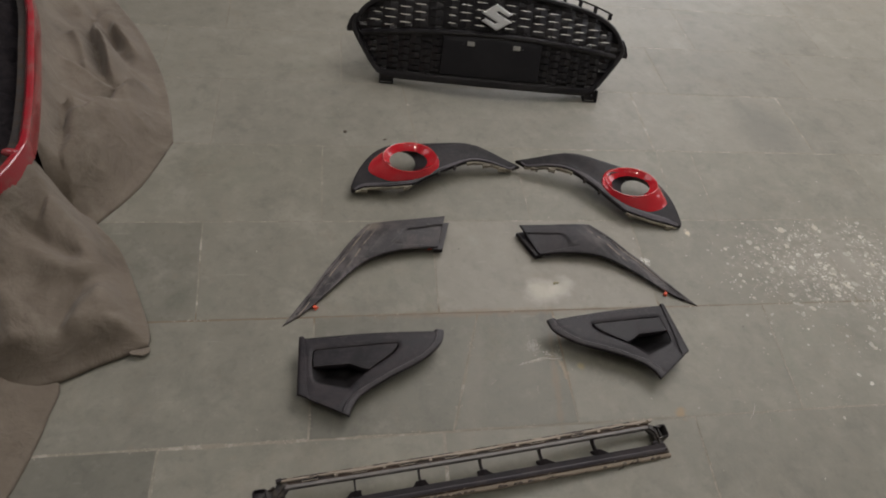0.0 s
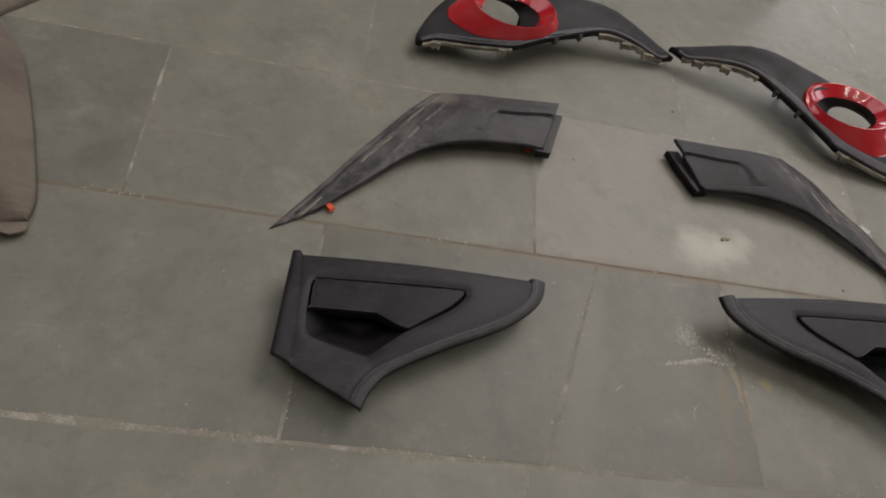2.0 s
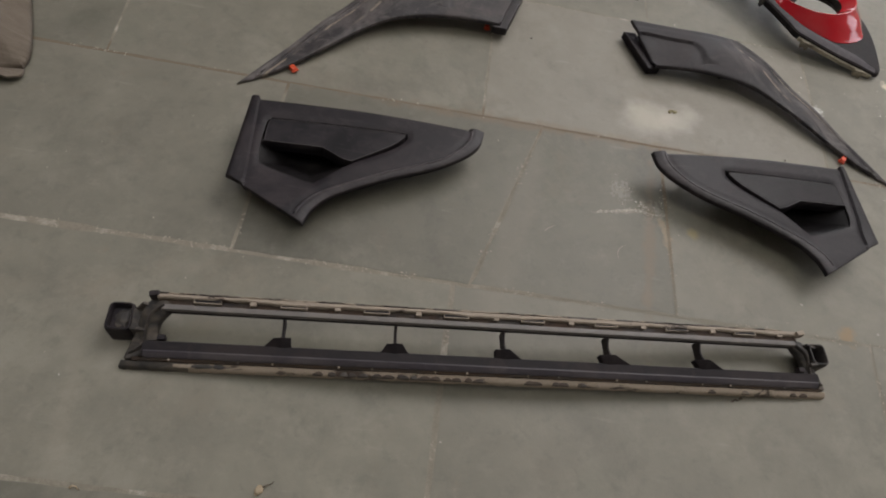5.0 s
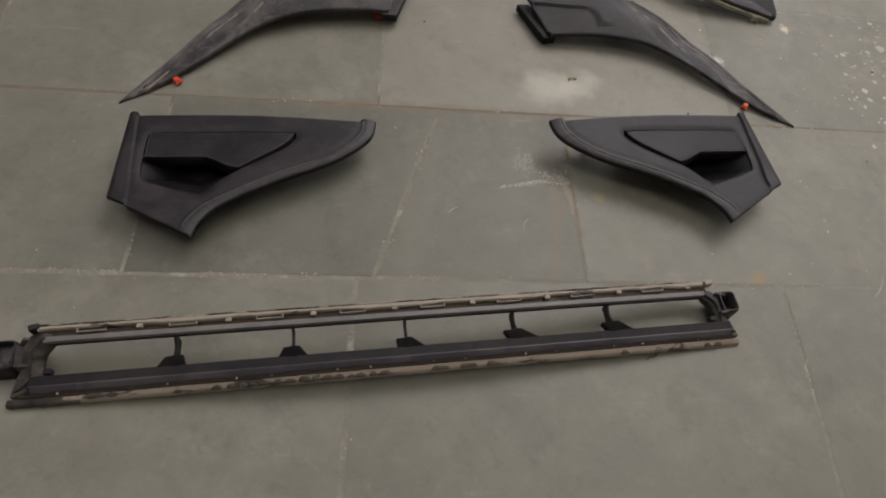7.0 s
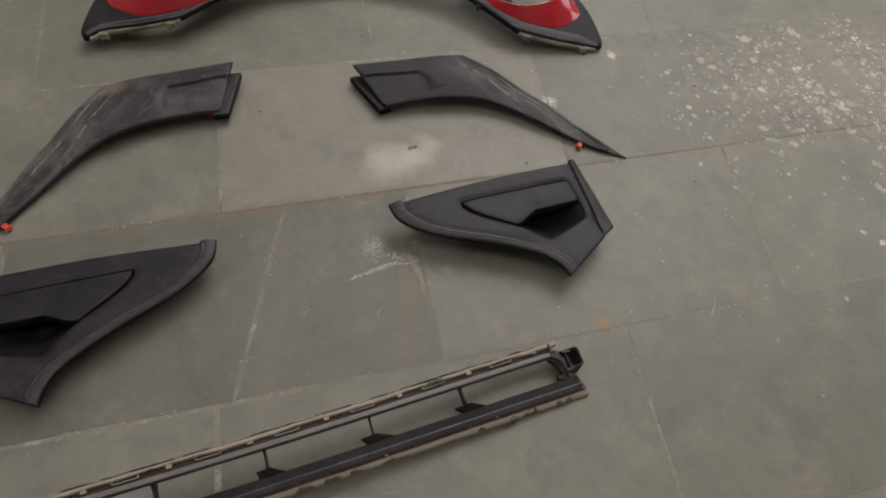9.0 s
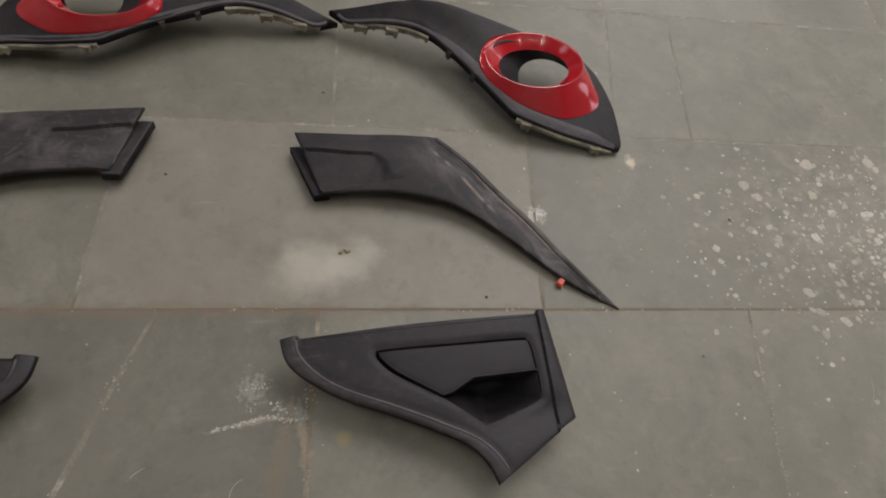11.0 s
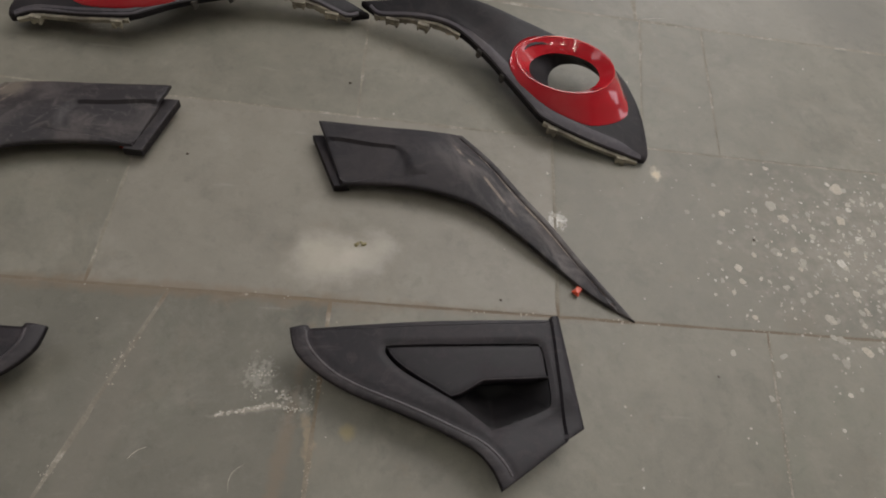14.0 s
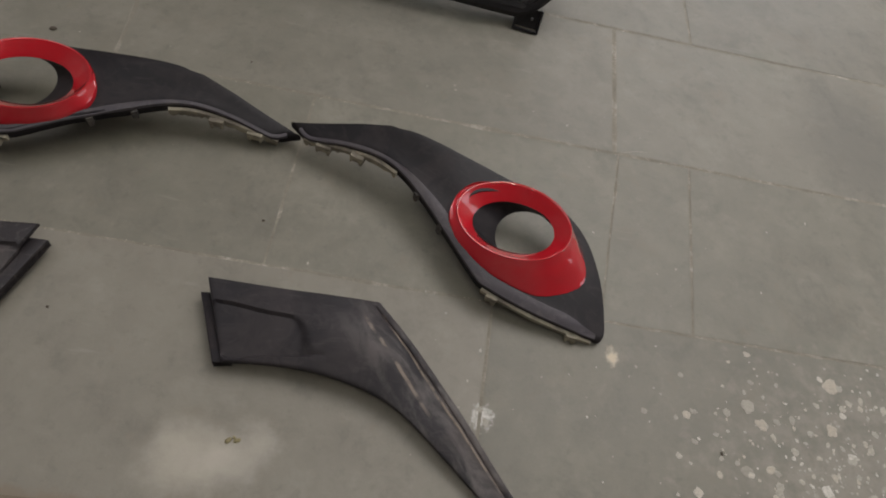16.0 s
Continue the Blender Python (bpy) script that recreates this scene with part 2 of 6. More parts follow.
def stone(name, dark, light):
    """Riven grey-green flagstone, dusty, with the stains that lie on this floor."""
    m, n, l, b = material(name)
    pos = n.new("ShaderNodeNewGeometry").outputs["Position"]
    rnd = n.new("ShaderNodeObjectInfo").outputs["Random"]
    big = noise_node(n, l, 2.2, 5, 0.6, pos, 0.4)
    mid = noise_node(n, l, 14, 6, 0.65, pos, 0.3)
    fine = noise_node(n, l, 160, 4, 0.7, pos)
    col = ramp(n, l, mid, [(0.30, dark), (0.72, light)])
    col = mix(n, l, math_node(n, l, "MULTIPLY", big, 0.8), col, tuple(0.55 * a + 0.45 * c for a, c in zip(light, (0.30, 0.27, 0.22))))
    # dull dust lying in cloudy patches
    dust = step_range(n, l, noise_node(n, l, 5.5, 7, 0.7, pos, 0.25), 0.50, 0.72)
    col = mix(n, l, math_node(n, l, "MULTIPLY", dust, 0.35), col, (0.36, 0.34, 0.29))
    # damp dark blotches and traffic grime
    blot = step_range(n, l, noise_node(n, l, 8.5, 8, 0.72, pos, 0.3), 0.50, 0.70)
    col = mix(n, l, math_node(n, l, "MULTIPLY", blot, 0.32), col, tuple(0.60 * v for v in dark))
    mottle = step_range(n, l, noise_node(n, l, 42, 6, 0.72, pos, 0.25), 0.52, 0.68)
    col = mix(n, l, math_node(n, l, "MULTIPLY", mottle, 0.19), col, tuple(0.62 * v for v in dark))
    haze = step_range(n, l, noise_node(n, l, 24, 8, 0.78, pos, 0.2), 0.50, 0.80)
    col = mix(n, l, math_node(n, l, "MULTIPLY", haze, 0.32), col, (0.34, 0.315, 0.265))
    # dark pits and grains
    pits = step_range(n, l, fine, 0.62, 0.75)
    col = mix(n, l, math_node(n, l, "MULTIPLY", pits, 0.20), col, tuple(0.55 * v for v in dark))
    scuff = node(n, "ShaderNodeTexNoise", Scale=1.0, Detail=3.0)
    mp = n.new("ShaderNodeMapping")
    mp.inputs["Scale"].default_value = (9, 60, 1)
    mp.inputs["Rotation"].default_value = (0, 0, 0.5)
    l.new(pos, mp.inputs["Vector"])
    l.new(mp.outputs["Vector"], scuff.inputs["Vector"])
    marks = step_range(n, l, scuff.outputs["Fac"], 0.66, 0.78)
    col = mix(n, l, math_node(n, l, "MULTIPLY", marks, 0.16), col, (0.45, 0.43, 0.38))
    # greenish and rusty tints in small clouds
    tint = noise_node(n, l, 3.6, 6, 0.7, pos)
    col = mix(n, l, math_node(n, l, "MULTIPLY", step_range(n, l, tint, 0.54, 0.70), 0.30), col, (0.150, 0.158, 0.118))
    col = mix(n, l, math_node(n, l, "MULTIPLY", step_range(n, l, noise_node(n, l, 19, 6, 0.75, pos), 0.58, 0.76), 0.34), col, (0.225, 0.175, 0.120))
    grit = step_range(n, l, noise_node(n, l, 75, 5, 0.75, pos), 0.60, 0.74)
    col = mix(n, l, math_node(n, l, "MULTIPLY", grit, 0.10), col, (0.38, 0.36, 0.31))
    rusty = step_range(n, l, noise_node(n, l, 6.5, 7, 0.7, pos, 0.5), 0.54, 0.74)
    col = mix(n, l, math_node(n, l, "MULTIPLY", rusty, 0.26), col, (0.205, 0.160, 0.112))
    # each slab a shade of its own
    shade = math_node(n, l, "MULTIPLY_ADD", rnd, 0.14, 0.93)
    col = mix(n, l, 1.0, col, shade, "MULTIPLY")
    # whitish cement patch, chalky scrapes, rust
    for centre, radius, squash, turn, tint, amount, ragged, scale in (
        ((0.184, 0.060), 0.048, (1.05, 0.85), 12, (0.52, 0.48, 0.40), 0.60, 0.5, 18),
        ((0.236, 0.072), 0.036, (1.2, 0.8), 30, (0.54, 0.50, 0.43), 0.40, 0.6, 30),
        ((0.133, -0.137), 0.046, (1.0, 0.08), 12, (0.58, 0.53, 0.45), 0.34, 1.0, 90),
        ((0.172, -0.128), 0.022, (1.0, 0.5), -40, (0.56, 0.53, 0.46), 0.28, 1.3, 120),
        ((0.186, -0.170), 0.030, (0.25, 1.0), 8, (0.42, 0.32, 0.20), 0.45, 1.0, 70),
        ((0.124, -0.099), 0.020, (0.8, 0.9), 0, (0.54, 0.52, 0.46), 0.30, 1.6, 160),
        ((0.437, -0.292), 0.014, (1.0, 1.0), 0, (0.30, 0.19, 0.08), 0.65, 0.8, 80),
        ((0.229, -0.160), 0.010, (1.0, 1.0), 0, (0.34, 0.27, 0.11), 0.60, 0.5, 80),
        ((0.500, 0.152), 0.012, (1.0, 1.2), 0, (0.72, 0.70, 0.66), 0.80, 1.0, 120),
        ((0.668, 0.256), 0.010, (0.8, 1.2), 0, (0.70, 0.60, 0.45), 0.80, 0.8, 90),
        ((-0.04, -0.20), 0.20, (0.14, 1.0), -12, (0.36, 0.31, 0.25), 0.14, 0.8, 14),
        ((1.10, 0.14), 0.26, (1.0, 0.55), 0, (0.50, 0.45, 0.39), 0.20, 1.3, 40),
        ((-0.52, -0.52), 0.10, (0.10, 1.0), 12, (0.36, 0.32, 0.26), 0.18, 0.8, 20),
        ((0.00, 0.000), 0.30, (1.0, 0.040), 0, (0.200, 0.142, 0.090), 0.50, 0.9, 34),
        ((0.40, 0.001), 0.20, (1.0, 0.035), 0, (0.190, 0.140, 0.095), 0.35, 0.9, 34),
        ((0.160, -0.18), 0.17, (0.055, 1.0), -6, (0.205, 0.148, 0.095), 0.45, 0.9, 34),
        ((1.16, 0.735), 0.125, (1.0, 1.3), 12, (0.105, 0.102, 0.088), 0.42, 0.25, 9),
    ):
        f = spot(n, l, pos, centre, radius, squash, turn, ragged, scale)
        col = mix(n, l, math_node(n, l, "MULTIPLY", f, amount), col, tint)
    l.new(col, b.inputs["Base Color"])
    rough = math_node(n, l, "MULTIPLY_ADD", dust, 0.16, 0.43)
    l.new(math_node(n, l, "MULTIPLY_ADD", mid, 0.16, rough), b.inputs["Roughness"])
    b.inputs["Specular IOR Level"].default_value = 0.54
    h = math_node(n, l, "MULTIPLY_ADD", fine, 0.25, math_node(n, l, "MULTIPLY_ADD", mid, 0.5, big))
    bump(n, l, b, h, 0.20, 0.004)
    return m


STONE_GREEN = stone("stone_green", (0.125, 0.121, 0.094), (0.208, 0.197, 0.157))
STONE_WARM = stone("stone_warm", (0.163, 0.150, 0.122), (0.233, 0.217, 0.180))
STONE_PALE = stone("stone_pale", (0.143, 0.136, 0.110), (0.216, 0.204, 0.168))
STONE_MID = stone("stone_mid", (0.082, 0.082, 0.062), (0.147, 0.142, 0.111))
STONE_DARK = stone("stone_dark", (0.100, 0.098, 0.082), (0.160, 0.154, 0.130))


def grout():
    m, n, l, b = material("grout", 0.9)
    pos = n.new("ShaderNodeNewGeometry").outputs["Position"]
    a = noise_node(n, l, 16, 6, 0.8, pos)
    c = noise_node(n, l, 90, 4, 0.7, pos)
    col = ramp(n, l, a, [(0.34, (0.185, 0.165, 0.132)), (0.45, (0.228, 0.209, 0.170)), (0.54, (0.265, 0.245, 0.200)), (0.64, (0.46, 0.42, 0.36))])
    sep = n.new("ShaderNodeSeparateXYZ")
    l.new(pos, sep.inputs[0])
    for row, tint, amount in ((0.001, (0.150, 0.105, 0.066), 0.70), (-0.301, (0.34, 0.29, 0.23), 0.15)):
        near = step_range(n, l, math_node(n, l, "ABSOLUTE", math_node(n, l, "SUBTRACT", sep.outputs["Y"], row)), 0.03, 0.01)
        col = mix(n, l, math_node(n, l, "MULTIPLY", near, amount), col, tint)
    # joints filled flush with pale dust
    flush = spot(n, l, pos, (0.34, -0.30), 0.36, (1.0, 0.32), 0, 0.3, 12)
    col = mix(n, l, math_node(n, l, "MULTIPLY", flush, 0.8), col, (0.215, 0.203, 0.168))
    flush = spot(n, l, pos, (-0.20, 0.95), 0.62, (1.4, 1.0), 0, 0.4, 9)
    col = mix(n, l, math_node(n, l, "MULTIPLY", flush, 0.62), col, (0.235, 0.218, 0.180))
    # rusty joint beside the handle panel
    rust = spot(n, l, pos, (0.175, -0.10), 0.13, (0.40, 1.0), 0, 0.5, 30)
    col = mix(n, l, math_node(n, l, "MULTIPLY", rust, 0.7), col, (0.205, 0.145, 0.085))
    col = mix(n, l, math_node(n, l, "MULTIPLY", c, 0.3), col, (0.24, 0.21, 0.165))
    l.new(col, b.inputs["Base Color"])
    bump(n, l, b, c, 0.5, 0.003)
    return m


GROUT = grout()


def plastic(name, base, dust, dust_amount, roughness, grain=900, shine=0.45):
    """Black grained plastic with dust wiped over it."""
    m, n, l, b = material(name, roughness)
    tex = n.new("ShaderNodeTexCoord").outputs["Object"]
    big = noise_node(n, l, 16, 5, 0.65, tex, 0.6)
    fine = noise_node(n, l, grain, 2, 0.5, tex)
    f = step_range(n, l, big, 0.42, 0.70)
    col = mix(n, l, math_node(n, l, "MULTIPLY", f, dust_amount), base, dust)
    wiped = step_range(n, l, noise_node(n, l, 46, 6, 0.7, tex, 1.2), 0.52, 0.66)
    col = mix(n, l, math_node(n, l, "MULTIPLY", wiped, dust_amount * 0.8), col, dust)
    smear = node(n, "ShaderNodeTexNoise", Scale=1.0, Detail=5.0)
    mp = n.new("ShaderNodeMapping")
    mp.inputs["Rotation"].default_value = (0, 0, 0.86)
    mp.inputs["Scale"].default_value = (26, 170, 30)
    l.new(tex, mp.inputs["Vector"])
    l.new(mp.outputs["Vector"], smear.inputs["Vector"])
    s = step_range(n, l, smear.outputs["Fac"], 0.58, 0.74)
    col = mix(n, l, math_node(n, l, "MULTIPLY", s, dust_amount * 0.7), col, dust)
    l.new(col, b.inputs["Base Color"])
    l.new(math_node(n, l, "MULTIPLY_ADD", wiped, 0.12, math_node(n, l, "MULTIPLY_ADD", f, 0.16, roughness)), b.inputs["Roughness"])
    b.inputs["Specular IOR Level"].default_value = shine
    bump(n, l, b, fine, 0.22, 0.0006)
    return m


PANEL_BLACK = plastic("panel_black", (0.0098, 0.0076, 0.0104), (0.062, 0.049, 0.053), 0.46, 0.46, shine=0.33)
RIM_LIT_DUSTY = plastic("rim_lit_dusty", (0.0210, 0.0175, 0.0205), (0.085, 0.071, 0.074), 0.55, 0.48, shine=0.42)
BEAD_HIGHLIGHT = plastic("bead_highlight", (0.040, 0.034, 0.038), (0.125, 0.108, 0.110), 0.60, 0.40, shine=0.60)
HANDLE_BLACK = plastic("handle_black", (0.0100, 0.0086, 0.0106), (0.050, 0.042, 0.047), 0.42, 0.40, shine=0.24)
POCKET_BLACK = plastic("pocket_black", (0.0075, 0.0068, 0.0075), (0.030, 0.025, 0.025), 0.30, 0.46, shine=0.22)
def trim_plastic(name, base, dust, amount, shine, cake):
    """Grained black plastic with brown mud streaks along the slanting arm."""
    m = plastic(name, base, dust, amount, 0.50, shine=shine)
    n, l = m.node_tree.nodes, m.node_tree.links
    b = n["Principled BSDF"]
    old = b.inputs["Base Color"].links[0].from_socket
    tex = n.new("ShaderNodeTexCoord").outputs["Object"]
    sep = n.new("ShaderNodeSeparateXYZ")
    l.new(tex, sep.inputs[0])
    x = math_node(n, l, "SUBTRACT", math_node(n, l, "ABSOLUTE", sep.outputs["X"]), 0.205)
    along = math_node(n, l, "SUBTRACT", math_node(n, l, "MULTIPLY", x, 0.628), math_node(n, l, "MULTIPLY", sep.outputs["Y"], 0.778))
    across = math_node(n, l, "ADD", math_node(n, l, "MULTIPLY", x, 0.778), math_node(n, l, "MULTIPLY", sep.outputs["Y"], 0.628))
    comb = n.new("ShaderNodeCombineXYZ")
    l.new(math_node(n, l, "MULTIPLY", along, 14), comb.inputs[0])
    l.new(math_node(n, l, "MULTIPLY", across, 34), comb.inputs[1])
    l.new(math_node(n, l, "MULTIPLY", math_node(n, l, "SIGN", sep.outputs["X"]), 7), comb.inputs[2])
    arm = math_node(n, l, "MULTIPLY", step_range(n, l, along, -0.03, 0.03), step_range(n, l, across, -0.085, -0.020))
    # cloudy dust over the arm
    cloud = step_range(n, l, noise_node(n, l, 1.0, 6, 0.62, comb.outputs[0], 0.5), 0.40, 0.66)
    old = mix(n, l, math_node(n, l, "MULTIPLY", math_node(n, l, "MULTIPLY", arm, cloud), cake), old, (0.140, 0.124, 0.119))
    # dried mud rubbed over the knee
    knee = spot(n, l, tex, (-0.196, -0.016), 0.030, (1.0, 0.6), 20, 0.7, 60)
    old = mix(n, l, math_node(n, l, "MULTIPLY", knee, cake), old, (0.165, 0.138, 0.112))
    # a dark wiped stripe beside the groove, and dried mud in the groove itself
    wobble = math_node(n, l, "MULTIPLY_ADD", math_node(n, l, "SUBTRACT", noise_node(n, l, 30, 3, 0.5, tex), 0.5), 0.004, across)
    broken = step_range(n, l, noise_node(n, l, 26, 5, 0.7, tex, 0.2), 0.40, 0.56)
    for place, half, tone, amount, first, last in ((-0.0095, 0.0022, (0.27, 0.22, 0.17), 0.85, 0.0, 0.03), (-0.0300, 0.0030, (0.27, 0.22, 0.175), 0.80, 0.005, 0.03)):
        line = step_range(n, l, math_node(n, l, "ABSOLUTE", math_node(n, l, "SUBTRACT", wobble, place)), half, half * 0.3)
        line = math_node(n, l, "MULTIPLY", line, math_node(n, l, "MULTIPLY", broken, step_range(n, l, along, first, last)))
        if place < -0.02:
            line = math_node(n, l, "MULTIPLY", line, step_range(n, l, along, 0.17, 0.11))
        old = mix(n, l, math_node(n, l, "MULTIPLY", line, amount), old, tone)
    l.new(old, b.inputs["Base Color"])
    return m


TRIM_BLACK = trim_plastic("trim_black", (0.0135, 0.0115, 0.0145), (0.086, 0.073, 0.074), 0.36, 0.34, 0.80)
TRIM_DUSTY = trim_plastic("trim_dusty", (0.0240, 0.0202, 0.0225), (0.126, 0.108, 0.104), 0.56, 0.42, 0.85)
BEZEL_BLACK = plastic("bezel_black", (0.0120, 0.0102, 0.0122), (0.062, 0.053, 0.054), 0.34, 0.50, shine=0.28)
LIP_LIT_DUSTY = plastic("lip_lit_dusty", (0.062, 0.054, 0.064), (0.16, 0.145, 0.145), 0.40, 0.55)
GRILLE_BLACK = plastic("grille_black", (0.0090, 0.0080, 0.0098), (0.046, 0.040, 0.040), 0.30, 0.30, shine=0.40)
PLATE_BLACK = plastic("plate_black", (0.0105, 0.0098, 0.0118), (0.028, 0.026, 0.028), 0.30, 0.48, shine=0.26)
STRIP_BLACK = plastic("strip_black", (0.0135, 0.0108, 0.0138), (0.060, 0.047, 0.046), 0.36, 0.50, shine=0.28)
STRIP_CREST_LIT = plastic("strip_crest_lit", (0.046, 0.040, 0.049), (0.120, 0.104, 0.104), 0.42, 0.42, shine=0.50)
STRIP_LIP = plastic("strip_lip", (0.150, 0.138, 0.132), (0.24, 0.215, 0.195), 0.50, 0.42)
STRIP_DUSTY = plastic("strip_dusty", (0.022, 0.020, 0.020), (0.150, 0.125, 0.108), 0.70, 0.55)


def caked(name, mud, bare, low, high):
    """Black plastic caked with dried mud in ragged patches."""
    m, n, l, b = material(name, 0.8)
    tex = n.new("ShaderNodeTexCoord").outputs["Object"]
    mp = n.new("ShaderNodeMapping")
    mp.inputs["Scale"].default_value = (1, 2.2, 2.2)
    l.new(tex, mp.inputs["Vector"])
    a = noise_node(n, l, 22, 6, 0.62, mp.outputs["Vector"], 0.5)
    c = noise_node(n, l, 240, 4, 0.7, tex)
    f = step_range(n, l, a, low, high)
    tone = mix(n, l, c, tuple(0.70 * v for v in mud), mud)
    l.new(mix(n, l, f, bare, tone), b.inputs["Base Color"])
    l.new(math_node(n, l, "MULTIPLY_ADD", f, 0.35, 0.52), b.inputs["Roughness"])
    bump(n, l, b, math_node(n, l, "MULTIPLY_ADD", c, 0.4, f), 0.5, 0.002)
    return m


MUD_HEAVY = caked("mud_heavy", (0.36, 0.30, 0.235), (0.040, 0.030, 0.025), 0.47, 0.56)
MUD_PALE = caked("mud_pale", (0.38, 0.32, 0.26), (0.060, 0.044, 0.034), 0.36, 0.44)
MUD_FLANGE = caked("mud_flange", (0.37, 0.305, 0.240), (0.065, 0.046, 0.036), 0.375, 0.455)
MUD_CLOD = caked("mud_clod", (0.085, 0.062, 0.047), (0.030, 0.022, 0.018), 0.36, 0.62)
CHANNEL_BROWN = caked("channel_brown", (0.068, 0.043, 0.029), (0.026, 0.018, 0.014), 0.36, 0.62)
LEDGE_BROWN = caked("ledge_brown", (0.060, 0.042, 0.030), (0.018, 0.014, 0.013), 0.40, 0.66)
MUD_BROWN = caked("mud_brown", (0.22, 0.175, 0.130), (0.050, 0.042, 0.036), 0.36, 0.62)
MUD_CREAM = caked("mud_cream", (0.42, 0.38, 0.29), (0.15, 0.13, 0.10), 0.36, 0.60)
MUD_DARK = caked("mud_dark", (0.13, 0.11, 0.09), (0.026, 0.024, 0.024), 0.40, 0.72)


def red_paint(name, dusty, paint=(0.50, 0.012, 0.022), grey=(0.34, 0.14, 0.125)):
    m, n, l, b = material(name, 0.16)
    tex = n.new("ShaderNodeTexCoord").outputs["Object"]
    a = noise_node(n, l, 18, 5, 0.6, tex)
    col = mix(n, l, math_node(n, l, "MULTIPLY", step_range(n, l, a, 0.42, 0.75), dusty), paint, grey)
    l.new(col, b.inputs["Base Color"])
    l.new(math_node(n, l, "MULTIPLY_ADD", a, 0.2 * dusty + 0.06, 0.10), b.inputs["Roughness"])
    b.inputs["Coat Weight"].default_value, b.inputs["Coat Roughness"].default_value = 0.7, 0.05
    bump(n, l, b, noise_node(n, l, 500, 2, 0.5, tex), 0.03, 0.0005)
    return m


RED = red_paint("red_paint", 0.10)
RED_DUSTY = red_paint("red_dusty", 0.65, (0.28, 0.010, 0.020), (0.20, 0.085, 0.075))


def clip_orange():
    m, n, l, b = material("clip_orange", 0.4)
    tex = n.new("ShaderNodeTexCoord").outputs["Object"]
    l.new(mix(n, l, noise_node(n, l, 90, 4, 0.6, tex), (0.75, 0.09, 0.03), (0.50, 0.06, 0.02)), b.inputs["Base Color"])
    return m


ORANGE = clip_orange()


def chrome():
    m, n, l, b = material("chrome", 0.30, 1.0)
    tex = n.new("ShaderNodeTexCoord").outputs["Object"]
    a = noise_node(n, l, 60, 4, 0.6, tex)
    l.new(mix(n, l, a, (0.90, 0.90, 0.91), (0.78, 0.78, 0.79)), b.inputs["Base Color"])
    l.new(math_node(n, l, "MULTIPLY_ADD", a, 0.2, 0.30), b.inputs["Roughness"])
    return m


CHROME = chrome()


def canvas():
    m, n, l, b = material("canvas", 0.92)
    tex = n.new("ShaderNodeTexCoord").outputs["Object"]
    a = noise_node(n, l, 3.5, 6, 0.65, tex, 0.5)
    c = noise_node(n, l, 26, 5, 0.65, tex, 0.4)
    weave = noise_node(n, l, 700, 2, 0.5, tex)
    col = ramp(n, l, a, [(0.30, (0.106, 0.081, 0.060)), (0.70, (0.184, 0.152, 0.117))])
    col = mix(n, l, math_node(n, l, "MULTIPLY", step_range(n, l, c, 0.55, 0.78), 0.45), col, (0.135, 0.108, 0.088))
    col = mix(n, l, math_node(n, l, "MULTIPLY", weave, 0.25), col, (0.22, 0.19, 0.16))
    spots = step_range(n, l, noise_node(n, l, 48, 3, 0.5, tex), 0.74, 0.80)
    col = mix(n, l, math_node(n, l, "MULTIPLY", spots, 0.5), col, (0.10, 0.07, 0.05))
    # grime in random patches, deepened to stand in for shade on the cloth
    grime_shade = step_range(n, l, noise_node(n, l, 8, 6, 0.6, tex, 0.2), 0.46, 0.72)
    col = mix(n, l, math_node(n, l, "MULTIPLY", grime_shade, 0.7), col, (0.090, 0.070, 0.050))
    fade = step_range(n, l, noise_node(n, l, 11, 5, 0.6, tex, 0.3), 0.55, 0.75)
    col = mix(n, l, math_node(n, l, "MULTIPLY", fade, 0.35), col, (0.25, 0.222, 0.178))
    l.new(col, b.inputs["Base Color"])
    b.inputs["Sheen Weight"].default_value = 0.10
    crease = math_node(n, l, "ABSOLUTE", math_node(n, l, "SUBTRACT", noise_node(n, l, 9, 4, 0.55, tex, 0.8), 0.5))
    soft = math_node(n, l, "MULTIPLY_ADD", crease, -2.2, math_node(n, l, "MULTIPLY_ADD", weave, 0.10, math_node(n, l, "MULTIPLY", c, 0.5)))
    bump(n, l, b, soft, 0.50, 0.012)
    return m


CANVAS = canvas()


def rubber():
    m, n, l, b = material("rubber", 0.9)
    tex = n.new("ShaderNodeTexCoord").outputs["Object"]
    a = noise_node(n, l, 38, 5, 0.7, tex)
    l.new(ramp(n, l, a, [(0.3, (0.007, 0.006, 0.008)), (0.75, (0.026, 0.021, 0.022))]), b.inputs["Base Color"])
    bump(n, l, b, a, 0.8, 0.006)
    b.inputs["Specular IOR Level"].default_value = 0.15
    return m


RUBBER = rubber()


def plain(name, a, c, scale, roughness, relief=0.1):
    m, n, l, b = material(name, roughness)
    tex = n.new("ShaderNodeNewGeometry").outputs["Position"]
    f = noise_node(n, l, scale, 6, 0.65, tex, 0.3)
    l.new(mix(n, l, f, a, c), b.inputs["Base Color"])
    bump(n, l, b, f, relief, 0.004)
    return m


